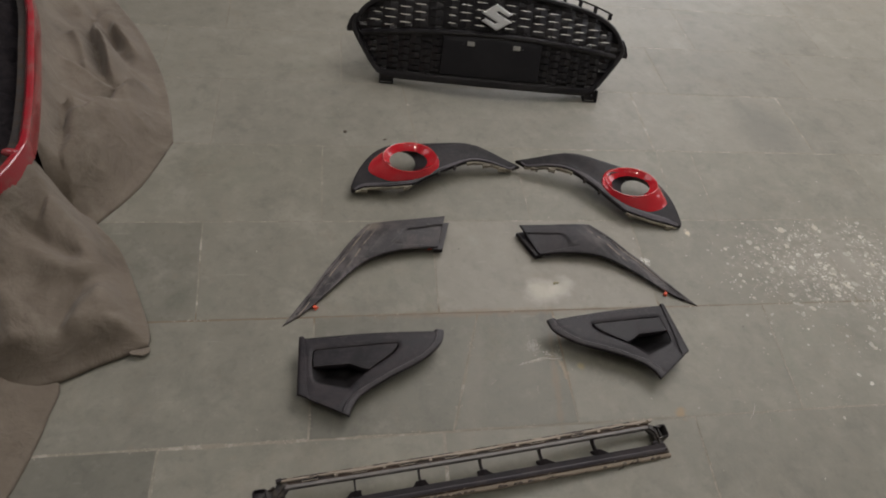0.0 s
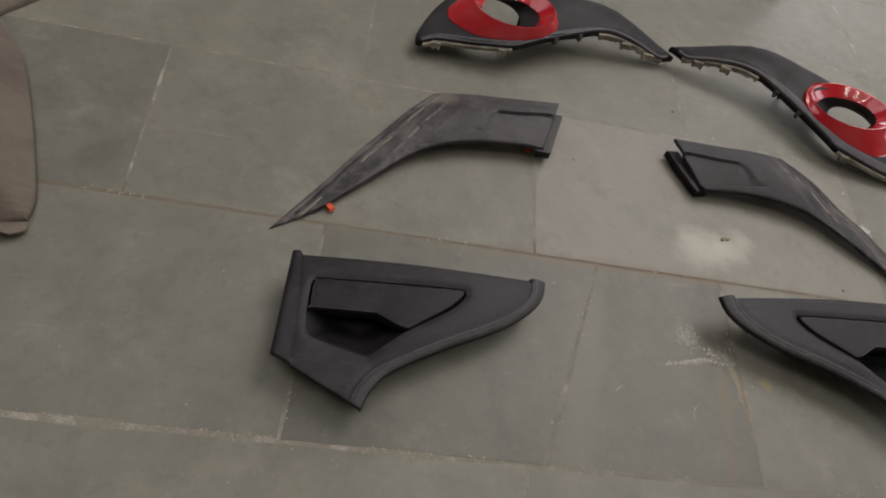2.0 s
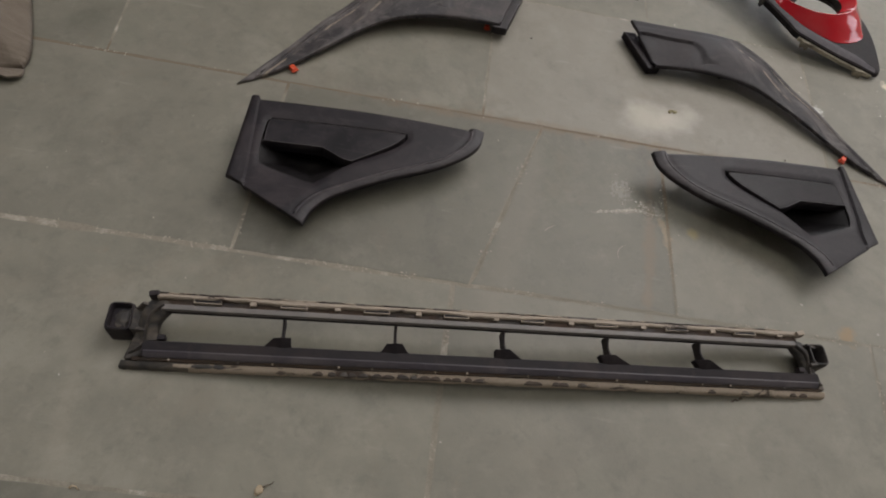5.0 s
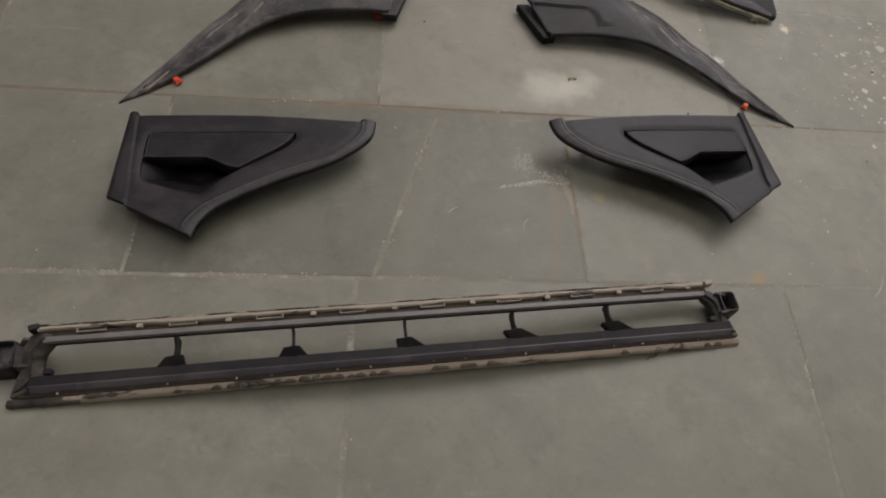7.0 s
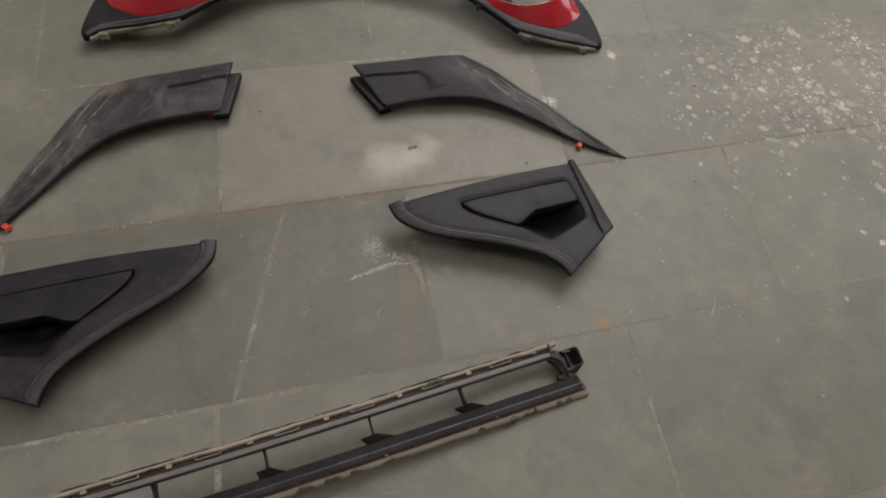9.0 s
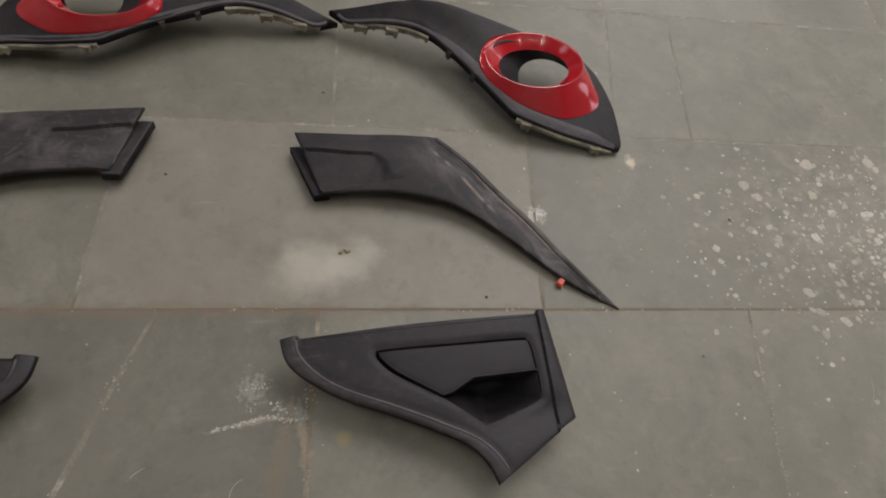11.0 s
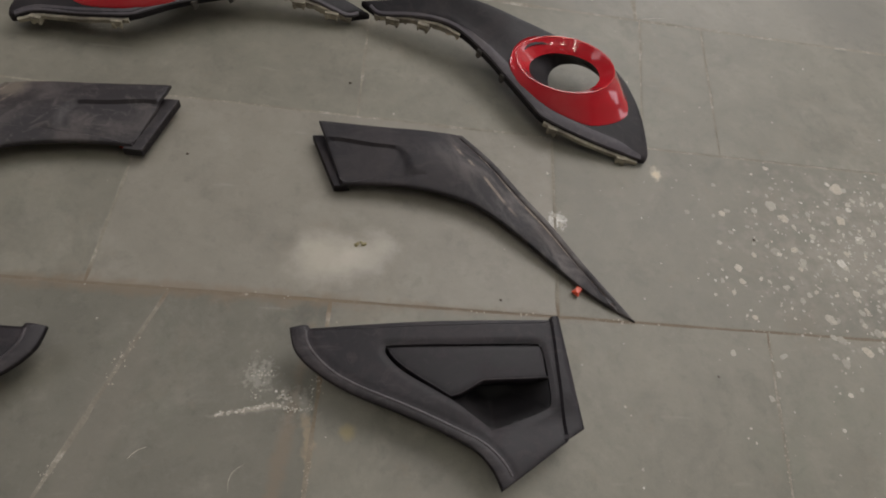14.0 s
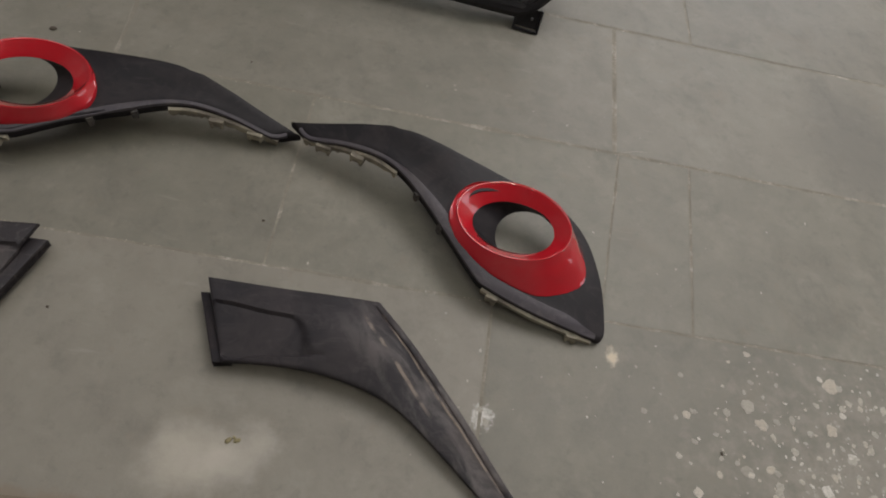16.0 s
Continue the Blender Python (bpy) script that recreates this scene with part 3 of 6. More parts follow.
PLASTER = plain("plaster", (0.34, 0.33, 0.31), (0.46, 0.45, 0.42), 3.0, 0.85)
CEILING = plain("ceiling_paint", (0.36, 0.35, 0.33), (0.46, 0.45, 0.42), 2.0, 0.9)
STEEL = plain("frame_steel", (0.16, 0.17, 0.18), (0.24, 0.25, 0.26), 30, 0.5)
def paint_white():
    """Old spattered paint: every fleck worn to a shade of its own."""
    m, n, l, b = material("paint_white", 0.85)
    pos = n.new("ShaderNodeNewGeometry")
    f = noise_node(n, l, 120, 5, 0.7, pos.outputs["Position"], 0.3)
    tone = ramp(n, l, pos.outputs["Random Per Island"], [(0.0, (0.34, 0.315, 0.265)), (0.45, (0.45, 0.42, 0.365)), (0.75, (0.52, 0.465, 0.385)), (1.0, (0.66, 0.63, 0.575))])
    worn = step_range(n, l, noise_node(n, l, 260, 4, 0.7, pos.outputs["Position"]), 0.44, 0.62)
    l.new(mix(n, l, math_node(n, l, "MULTIPLY", worn, 0.35), tone, (0.24, 0.225, 0.185)), b.inputs["Base Color"])
    bump(n, l, b, f, 0.3, 0.003)
    return m


PAINT_WHITE = paint_white()
MORTAR = plain("mortar", (0.26, 0.225, 0.175), (0.48, 0.44, 0.375), 70, 0.9, 0.3)
CRUMB_DARK = plain("crumb_dark", (0.045, 0.036, 0.028), (0.12, 0.095, 0.07), 200, 0.9, 0.4)
CRUMB_STRAW = plain("crumb_straw", (0.17, 0.15, 0.07), (0.36, 0.31, 0.18), 200, 0.85, 0.4)
CRUMB_TAN = plain("crumb_tan", (0.30, 0.23, 0.15), (0.46, 0.38, 0.27), 150, 0.85, 0.4)
STICKER = plain("sticker_grey", (0.23, 0.22, 0.20), (0.33, 0.32, 0.29), 120, 0.6)


def glow():
    m, n, l, b = material("tube_glow", 0.4)
    b.inputs["Base Color"].default_value = (0.9, 0.9, 0.86, 1)
    b.inputs["Emission Color"].default_value = (1.0, 0.96, 0.88, 1)
    b.inputs["Emission Strength"].default_value = 6.0
    return m


TUBE_GLOW = glow()

# ---------------------------------------------------------------- the hall
def wall(name, x0, y0, x1, y1, z1, opening=None):
    """A wall with thickness between two corners; opening: (from, to, sill, head) along its longer side."""
    bm = bmesh.new()
    if opening is None:
        box(bm, x0, y0, 0, x1, y1, z1)
    elif x1 - x0 > y1 - y0:
        a, b, s, h = opening
        box(bm, x0, y0, 0, a, y1, z1)
        box(bm, b, y0, 0, x1, y1, z1)
        box(bm, a, y0, 0, b, y1, s)
        box(bm, a, y0, h, b, y1, z1)
    else:
        a, b, s, h = opening
        box(bm, x0, y0, 0, x1, a, z1)
        box(bm, x0, b, 0, x1, y1, z1)
        box(bm, x0, a, 0, x1, b, s)
        box(bm, x0, a, h, x1, b, z1)
    return tagged(part(name, bm, PLASTER), "plain off-white plastered wall of the workshop hall", "wall", kind="structure")


wall("wall_north", -4.6, 5.0, 4.7, 5.2, 4.5, (1.1, 4.1, 0.2, 2.5))
wall("wall_south", -4.6, -4.2, 4.7, -4.0, 4.5)
wall("wall_west", -4.6, -4.0, -4.4, 5.0, 4.5)
wall("wall_east", 4.5, -4.0, 4.7, 5.0, 4.5, (-0.1, 1.9, 1.15, 2.35))
bm = bmesh.new()
for x0, y0, x1, y1 in ((-4.6, -4.2, -3.5, 5.2), (-3.5, -4.2, -0.9, -0.5), (-3.5, 2.7, -0.9, 5.2), (-0.9, -4.2, 0.7, 5.2), (4.1, -4.2, 4.7, 5.2), (0.7, -4.2, 4.1, 0.9), (0.7, 4.5, 4.1, 5.2)):
    box(bm, x0, y0, 4.5, x1, y1, 4.65)
tagged(part("ceiling", bm, CEILING), "flat off-white painted concrete ceiling", "ceiling", kind="structure")


def window_bars(name, m, width, height, columns, rows, label, bar=0.018):
    """A steel window frame with glazing bars, standing in an opening; x runs along it."""
    w = thing(name, m, label, "window", kind="structure")
    bm = bmesh.new()
    for x0, z0, x1, z1 in ((0, 0, width, 0.05), (0, height - 0.05, width, height), (0, 0.05, 0.05, height - 0.05), (width - 0.05, 0.05, width, height - 0.05)):
        box(bm, x0, -0.025, z0, x1, 0.025, z1, 0.004)
    part("window_frame", bm, STEEL, w)
    for i in range(1, columns):
        bm = bmesh.new()
        x = width * i / columns
        box(bm, x - bar, -0.02, 0.05, x + bar, 0.02, height - 0.05, 0.003)
        part("glazing_bar", bm, STEEL, w)
    for j in range(1, rows):
        bm = bmesh.new()
        z = height * j / rows
        box(bm, 0.05, -0.014, z - bar * 0.8, width - 0.05, 0.014, z + bar * 0.8, 0.003)
        part("glazing_bar", bm, STEEL, w)
    return w


window_bars("window_1", pose(1.1, 5.10, 0.2), 3.0, 2.3, 4, 2, "wide steel-framed opening to the daylight")
window_bars("window_3", pose(0.7, 2.7, 4.54) @ pose(0, 0, 0, 90) @ pose(0, 0, -1.8, 0, 0, 0), 3.4, 3.6, 5, 4, "glazed rooflight with steel bars in the ceiling", 0.06)
window_bars("window_4", pose(-3.5, 1.1, 4.54) @ pose(0, 0, 0, 90) @ pose(0, 0, -1.6, 0, 0, 0), 2.6, 3.2, 4, 4, "smaller glazed rooflight with steel bars in the ceiling", 0.05)
window_bars("window_2", pose(4.6, -0.1, 1.15, 0, 0, 90), 2.0, 1.2, 4, 2, "steel-framed workshop window with glazing bars")

# fittings for the fill lamps, added out of view
for lx in (-0.5, 0.6, 1.7):
    lamp = thing("tube_light", pose(lx, -1.2, 4.5), "unseen white fluorescent tube added under the ceiling for fill light", "lamp", "ceiling tube lights")
    bm = bmesh.new()
    box(bm, -0.035, -0.64, -0.045, 0.035, 0.64, 0.0, 0.006)
    part("housing", bm, CEILING, lamp)
    bm = bmesh.new()
    bmesh.ops.create_cone(bm, cap_ends=True, segments=16, radius1=0.013, radius2=0.013, depth=1.2, matrix=pose(0, 0, -0.056, 90))
    part("tube", bm, TUBE_GLOW, lamp)


# ---------------------------------------------------------------- black side panels with a door handle
def flip(bm, mirror, stretch=1.0):
    if mirror:
        bm.transform(Matrix.Diagonal((-stretch, 1, 1, 1)))
        bmesh.ops.reverse_faces(bm, faces=bm.faces)
    return bm


PANEL = [(-0.0005, 0.0035, 1), (0.0100, 0.0032, 1), (0.0125, -0.0002, 1), (0.165, 0.0018), (0.3040, -0.0010, 1), (0.3075, 0.0032, 1), (0.3280, 0.0012, 1),
         (0.322, -0.025), (0.301, -0.049), (0.262, -0.076), (0.205, -0.103), (0.152, -0.130), (0.123, -0.149), (0.108, -0.170), (0.101, -0.190, 1),
         (0.060, -0.168), (0.030, -0.1515), (0.0185, -0.1455, 1), (0.0160, -0.1425, 1), (-0.006, -0.132, 1)]
PANEL_SIDE = PANEL[6:15]


def lip_width(t):
    """Width of the rolled lip from the pointed end (0) to the foot (1)."""
    return 0.0092 + 0.0080 * (1 - smooth(0.0, 0.30, t)) + 0.0058 * smooth(0.72, 1.0, t)


POCKET = [(0.0278, -0.0412), (0.0318, -0.0327), (0.0418, -0.0302), (0.1238, -0.0282), (0.2088, -0.0262), (0.2188, -0.0292), (0.2178, -0.0382),
          (0.1988, -0.0582), (0.1468, -0.0917), (0.1088, -0.1212), (0.0978, -0.1252), (0.0398, -0.1092), (0.0288, -0.0992), (0.0268, -0.0732)]
FLAP = [(0.0303, -0.0452), (0.0323, -0.0372), (0.0398, -0.0337), (0.1238, -0.0317), (0.2078, -0.0297), (0.2153, -0.0322), (0.2138, -0.0382),
        (0.1968, -0.0557), (0.1488, -0.0887, 1), (0.1348, -0.0857), (0.1118, -0.0747), (0.1018, -0.0727), (0.0338, -0.0727), (0.0303, -0.0692)]


def side_panel(name, m, mirror, label, group, stretch=1.0):
    panel = thing(name, m, label, "car trim", group)
    outline, side = catmull(PANEL, 6), catmull(PANEL_SIDE, 6, False)
    pocket, flap = catmull(POCKET, 5), catmull(FLAP, 5)

    def face(xy):
        z = 0.0465 + 0.045 * xy[:, 1] + 0.004 * np.sin(np.clip(xy[:, 0] / 0.328, 0, 1) * np.pi)
        d, t = nearest(xy, side)
        w = lip_width(t)
        z = z - 0.0024 * smooth(0.75, 0.0, d / w) ** 1.2 - 0.0014 * np.exp(-((d - w - 0.0034) / 0.0030) ** 2)
        e = xy[:, 0] + xy[:, 1] * 0.055 - 0.0110
        z = z + 0.0022 * smooth(0.002, -0.002, e) - 0.0010 * np.exp(-((e - 0.001) / 0.0018) ** 2)
        z = z - 0.0024 * smooth(0.0050, 0.0, xy[:, 0] + 0.0005 - 0.041 * xy[:, 1])
        z = z - 0.0022 * smooth(-0.0052, -0.0030, xy[:, 1]) * smooth(0.010, 0.014, xy[:, 0]) * smooth(0.309, 0.304, xy[:, 0])
        q = line_distance(xy, pocket)
        return z - 0.0022 * smooth(0.0065, 0.0, q) - 0.005 * smooth(0.045, 0.0, q) * smooth(-0.09, -0.13, xy[:, 1])

    pts = np.array(spaced(side, 0.004, False), float)
    runs = np.r_[0, np.cumsum(np.hypot(*np.diff(pts, axis=0).T))]
    head = np.gradient(pts, axis=0)
    head /= np.hypot(*head.T)[:, None]
    lip = pts + np.stack([head[:, 1], -head[:, 0]], 1) * lip_width(runs / runs[-1])[:, None]
    lip = [tuple(p) for p in lip[inside(lip, outline) & (line_distance(lip, outline) > 0.0035)]]
    bm = plate(outline, face, 0.0040, 0.0018, 0.006, 0.004, 0.0025, holes=[pocket],
               lines=[lip, *[[(0.0110 - y * 0.055 + o, y) for y in np.linspace(-0.006, -0.136, 30)] for o in (-0.002, 0.001, 0.003)],
                      *[[(x, -y) for x in np.linspace(0.016, 0.300, 60)] for y in (0.0034, 0.0052)]])
    # the moulded bead along the curved rim, its highlight put into the colour
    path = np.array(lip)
    # upward lip faces get a paler material, for dust and for caught light
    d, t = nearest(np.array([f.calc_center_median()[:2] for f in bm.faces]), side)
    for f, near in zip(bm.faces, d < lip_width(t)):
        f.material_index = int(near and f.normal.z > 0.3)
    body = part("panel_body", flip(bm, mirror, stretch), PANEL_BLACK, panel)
    body.data.materials.append(RIM_LIT_DUSTY)
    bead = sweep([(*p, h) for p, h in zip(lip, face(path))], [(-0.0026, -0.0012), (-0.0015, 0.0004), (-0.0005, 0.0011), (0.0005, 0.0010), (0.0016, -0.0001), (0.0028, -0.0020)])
    part("rim_bead", flip(bead, mirror, stretch), BEAD_HIGHLIGHT, body, "grey moulded bead, lightened as its highlight")

    foot = catmull(POCKET[8:14], 6, False)

    def bowl(xy):
        d = line_distance(xy, foot, False)
        rim = 0.0465 + 0.045 * xy[:, 1] - 0.0046
        wall = smooth(0.0, 0.004, line_distance(xy, pocket))
        return rim - 0.034 * smooth(-0.004, 0.044, d) * wall

    bm = plate(spaced([tuple(p) for p in offset_in(spaced(pocket, 0.004), -0.0008)], 0.004), bowl, 0.0034, 0.0006, 0.002, 0.004, 0.002)
    part("finger_recess", flip(bm, mirror, stretch), POCKET_BLACK, panel)

    def lid(xy):
        return 0.0478 + 0.045 * xy[:, 1] - 0.010 * np.clip(-xy[:, 1] - 0.055, 0, 1) + 0.004 * np.sin(np.clip(xy[:, 0] / 0.328, 0, 1) * np.pi)

    bm = plate(flap, lid, 0.0048, 0.0025, 0.016, 0.01, 0.004)
    handle = part("door_handle", flip(bm, mirror, stretch), HANDLE_BLACK, panel, "smooth black pull handle")
    # pale line along the flap's edge: a highlight put into the colour
    rim_line = [tuple(p) for p in offset_in(spaced(flap, 0.004), 0.0012)]
    edge = sweep([(*p, h - 0.0008) for p, h in zip(rim_line, lid(np.array(rim_line)))], [(0.0008, -0.0008), (0.0007, 0.0005), (0.0, 0.0009), (-0.0007, 0.0005), (-0.0008, -0.0008)], closed=True)
    part("handle_edge", flip(edge, mirror, stretch), RIM_LIT_DUSTY, handle, "grey handle edge, lightened as its highlight")
    for px, py in ((0.05, -0.022), (0.26, -0.020), (0.058, -0.138), (0.022, -0.100)):
        bm = bmesh.new()
        bmesh.ops.create_cone(bm, cap_ends=True, segments=12, radius1=0.004, radius2=0.0055, depth=0.036, matrix=pose(px, py, 0.018))
        part("fixing_peg", flip(bm, mirror, stretch), POCKET_BLACK, panel)
    return panel


side_panel("handle_panel", pose(-0.426, -0.084, 0.0, 0, 0, 1.75), False,
           "black grained plastic quarter panel with recessed door handle on stone floor", "door handle panels")
side_panel("handle_panel", pose(0.4722, -0.0235, 0.001, -0.4, 0.8, 6.55), True,
           "black plastic quarter panel with door handle, mirrored, lying on stone floor", "door handle panels", 0.975)

# ---------------------------------------------------------------- boomerang-shaped pillar trims
TRIM = [(0.0, 0.0, 1), (0.080, -0.0035), (0.150, -0.0045), (0.205, -0.003, 1), (0.2888, -0.0972), (0.3607, -0.1915), (0.429, -0.279, 1),
        (0.390, -0.2570), (0.3530, -0.2305), (0.2955, -0.1800), (0.2430, -0.1362), (0.1955, -0.1138), (0.140, -0.1006), (0.085, -0.0968), (0.036, -0.0985, 1)]
TRIM_FIELD = [(0, 0, 0.036), (0.1, -0.003, 0.036), (0.205, -0.004, 0.029), (0.29, -0.1, 0.021), (0.36, -0.195, 0.013), (0.428, -0.279, 0.004),
              (0.35, -0.235, 0.012), (0.29, -0.186, 0.018), (0.24, -0.142, 0.023), (0.19, -0.12, 0.027), (0.14, -0.107, 0.027),
              (0.08, -0.102, 0.026), (0.037, -0.104, 0.024), (0.15, -0.05, 0.041), (0.09, -0.055, 0.038), (0.22, -0.08, 0.037), (0.30, -0.155, 0.023)]
TRIM_DISH = [(0.010, -0.031), (0.078, -0.0355), (0.110, -0.0395), (0.127, -0.052), (0.1366, -0.0745), (0.158, -0.0815), (0.120, -0.0865), (0.0786, -0.0895), (0.034, -0.0925)]


def pillar_trim(name, m, mirror, label, group, lift):
    trim = thing(name, m, label, "car trim", group)
    outline = catmull(TRIM, 6)
    arm = [(0.205, -0.003), (0.2888, -0.0972), (0.3607, -0.1915), (0.429, -0.279)]
    dish = catmull(TRIM_DISH, 5)
    field = heights(TRIM_FIELD)

    def face(xy):
        z = field(xy) + lift(xy)
        d = line_distance(xy, arm, False)
        z = z - 0.0030 * np.exp(-((d - 0.0085) / 0.0017) ** 2) + 0.0012 * np.exp(-((d - 0.012) / 0.002) ** 2)
        q = line_distance(xy, dish) * np.where(inside(xy, dish), 1, -1)
        wide = 0.0034 + 0.016 * smooth(0.105, 0.132, xy[:, 0]) * smooth(-0.085, -0.074, xy[:, 1])
        z = z - 0.0046 * smooth(-0.002, 1.0, q / wide)
        top = -xy[:, 1] + xy[:, 0] * -0.02
        return z - 0.001 * np.exp(-((top - 0.012) / 0.002) ** 2) * smooth(0.2, 0.15, xy[:, 0])

    bm = plate(outline, face, 0.0042, 0.0025, 0.004, 0.0, 0.0025,
               lines=[*[beside(arm, d, outline) for d in (0.0065, 0.0085, 0.0105, 0.0125)], *[[tuple(p) for p in offset_in(spaced(dish, 0.004), d)][2:-2] for d in (0.0, 0.0034)]])
    part("trim_body", flip(bm, mirror, 1.025), TRIM_DUSTY if mirror else TRIM_BLACK, trim)
    end = [(-0.0095, -0.0135, 1), (0.014, -0.0125, 1), (0.048, -0.102, 1), (0.0245, -0.1045, 1)] if mirror else [(-0.0080, -0.0125, 1), (0.014, -0.0115, 1), (0.046, -0.0955, 1), (0.0255, -0.0985, 1)]
    bm = plate(catmull(end, 3), lambda xy: (0.0225 if mirror else 0.0180) + 0 * xy[:, 0] + lift(xy) * 0.8, 0.005, 0.0015, 0.012, 0.0, 0.002)
    part("end_flange", flip(bm, mirror, 1.025), TRIM_DUSTY if mirror else STRIP_BLACK, trim, "thin stepped black joining flange")
    for cx, cy, turn in ((0.3545, -0.2360, -40), (0.0525, -0.0785, 5))[: 2 if mirror else 1]:
        bm = bmesh.new()
        box(bm, -0.004, -0.0065, 0.0, 0.004, 0.005, 0.008, 0.0012, pose(cx, cy, 0.001, 0, 0, turn))
        box(bm, -0.0055, -0.008, 0.003, 0.0055, -0.005, 0.0055, 0.0006, pose(cx, cy, 0.001, 0, 0, turn))
        part("clip", flip(bm, mirror, 1.025), ORANGE, trim, "small orange plastic clip")
    for px, py in ((0.03, -0.03), (0.20, -0.03), (0.17, -0.075), (0.395, -0.25)):
        bm = bmesh.new()
        hh = 0.006 if px > 0.3 else 0.016 if py < -0.1 else 0.024
        bmesh.ops.create_cone(bm, cap_ends=True, segments=10, radius1=0.003, radius2=0.005, depth=hh, matrix=pose(px, py, hh / 2))
        part("fixing_peg", flip(bm, mirror, 1.025), GRILLE_BLACK, trim)
    return trim


pillar_trim("pillar_trim", pose(0.153, 0.2590, 0.0, 0, 0, 2.7), False,
            "dusty black boomerang-shaped plastic pillar trim lying on stone floor", "pillar trims", lambda xy: 0 * xy[:, 0])
pillar_trim("pillar_trim", pose(-0.0515, 0.2900, 0.0, 0, 0, 4.5), True,
            "scuffed black boomerang-shaped pillar trim with muddy streaks on stone floor", "pillar trims",
            lambda xy: 0.003 * smooth(0.33, 0.02, xy[:, 0]))

# ---------------------------------------------------------------- fog lamp bezels
BEZEL = [(0.0, 0.0, 1), (0.0635, 0.0300), (0.120, 0.0570), (0.140, 0.0625), (0.165, 0.0710), (0.2327, 0.0865), (0.3103, 0.1035), (0.372, 0.1160), (0.4275, 0.1035),
         (0.4775, 0.0620), (0.513, 0.0145), (0.5190, -0.003), (0.512, -0.0105), (0.4824, -0.0202), (0.421, -0.0386), (0.3594, -0.0502), (0.3321, -0.0453),
         (0.2803, -0.0236), (0.2268, -0.0007), (0.175, 0.0150), (0.133, 0.0160), (0.0867, 0.0066), (0.040, -0.0092, 1)]
BEZEL_FIELD = [(0, 0, 0.036), (0.07, 0.03, 0.056), (0.13, 0.06, 0.076), (0.23, 0.082, 0.069), (0.31, 0.1, 0.058), (0.42, 0.10, 0.044), (0.47, 0.06, 0.036), (0.516, 0.0, 0.019),
               (0.42, -0.035, 0.031), (0.33, -0.045, 0.042), (0.2, 0.01, 0.054), (0.12, 0.015, 0.052), (0.06, 0.0, 0.040), (0.34, 0.03, 0.052), (0.22, 0.045, 0.065)]
RING_OUT = [(0.263, 0.004), (0.258, 0.030), (0.268, 0.060), (0.300, 0.0865), (0.345, 0.1000), (0.3930, 0.0970), (0.4313, 0.0800), (0.455, 0.0545), (0.4585, 0.031),
            (0.4355, -0.002), (0.4069, -0.0225), (0.350, -0.0340), (0.302, -0.0265), (0.277, -0.013)]


def tuck(mirror, x, y):
    """The lower edge of the mirrored bezel is drawn in under its ring."""
    return y + (0.0135 * float(smooth(0.19, 0.33, np.array(x)) * smooth(0.515, 0.475, np.array(x))) if mirror and y < 0.02 else 0.0)


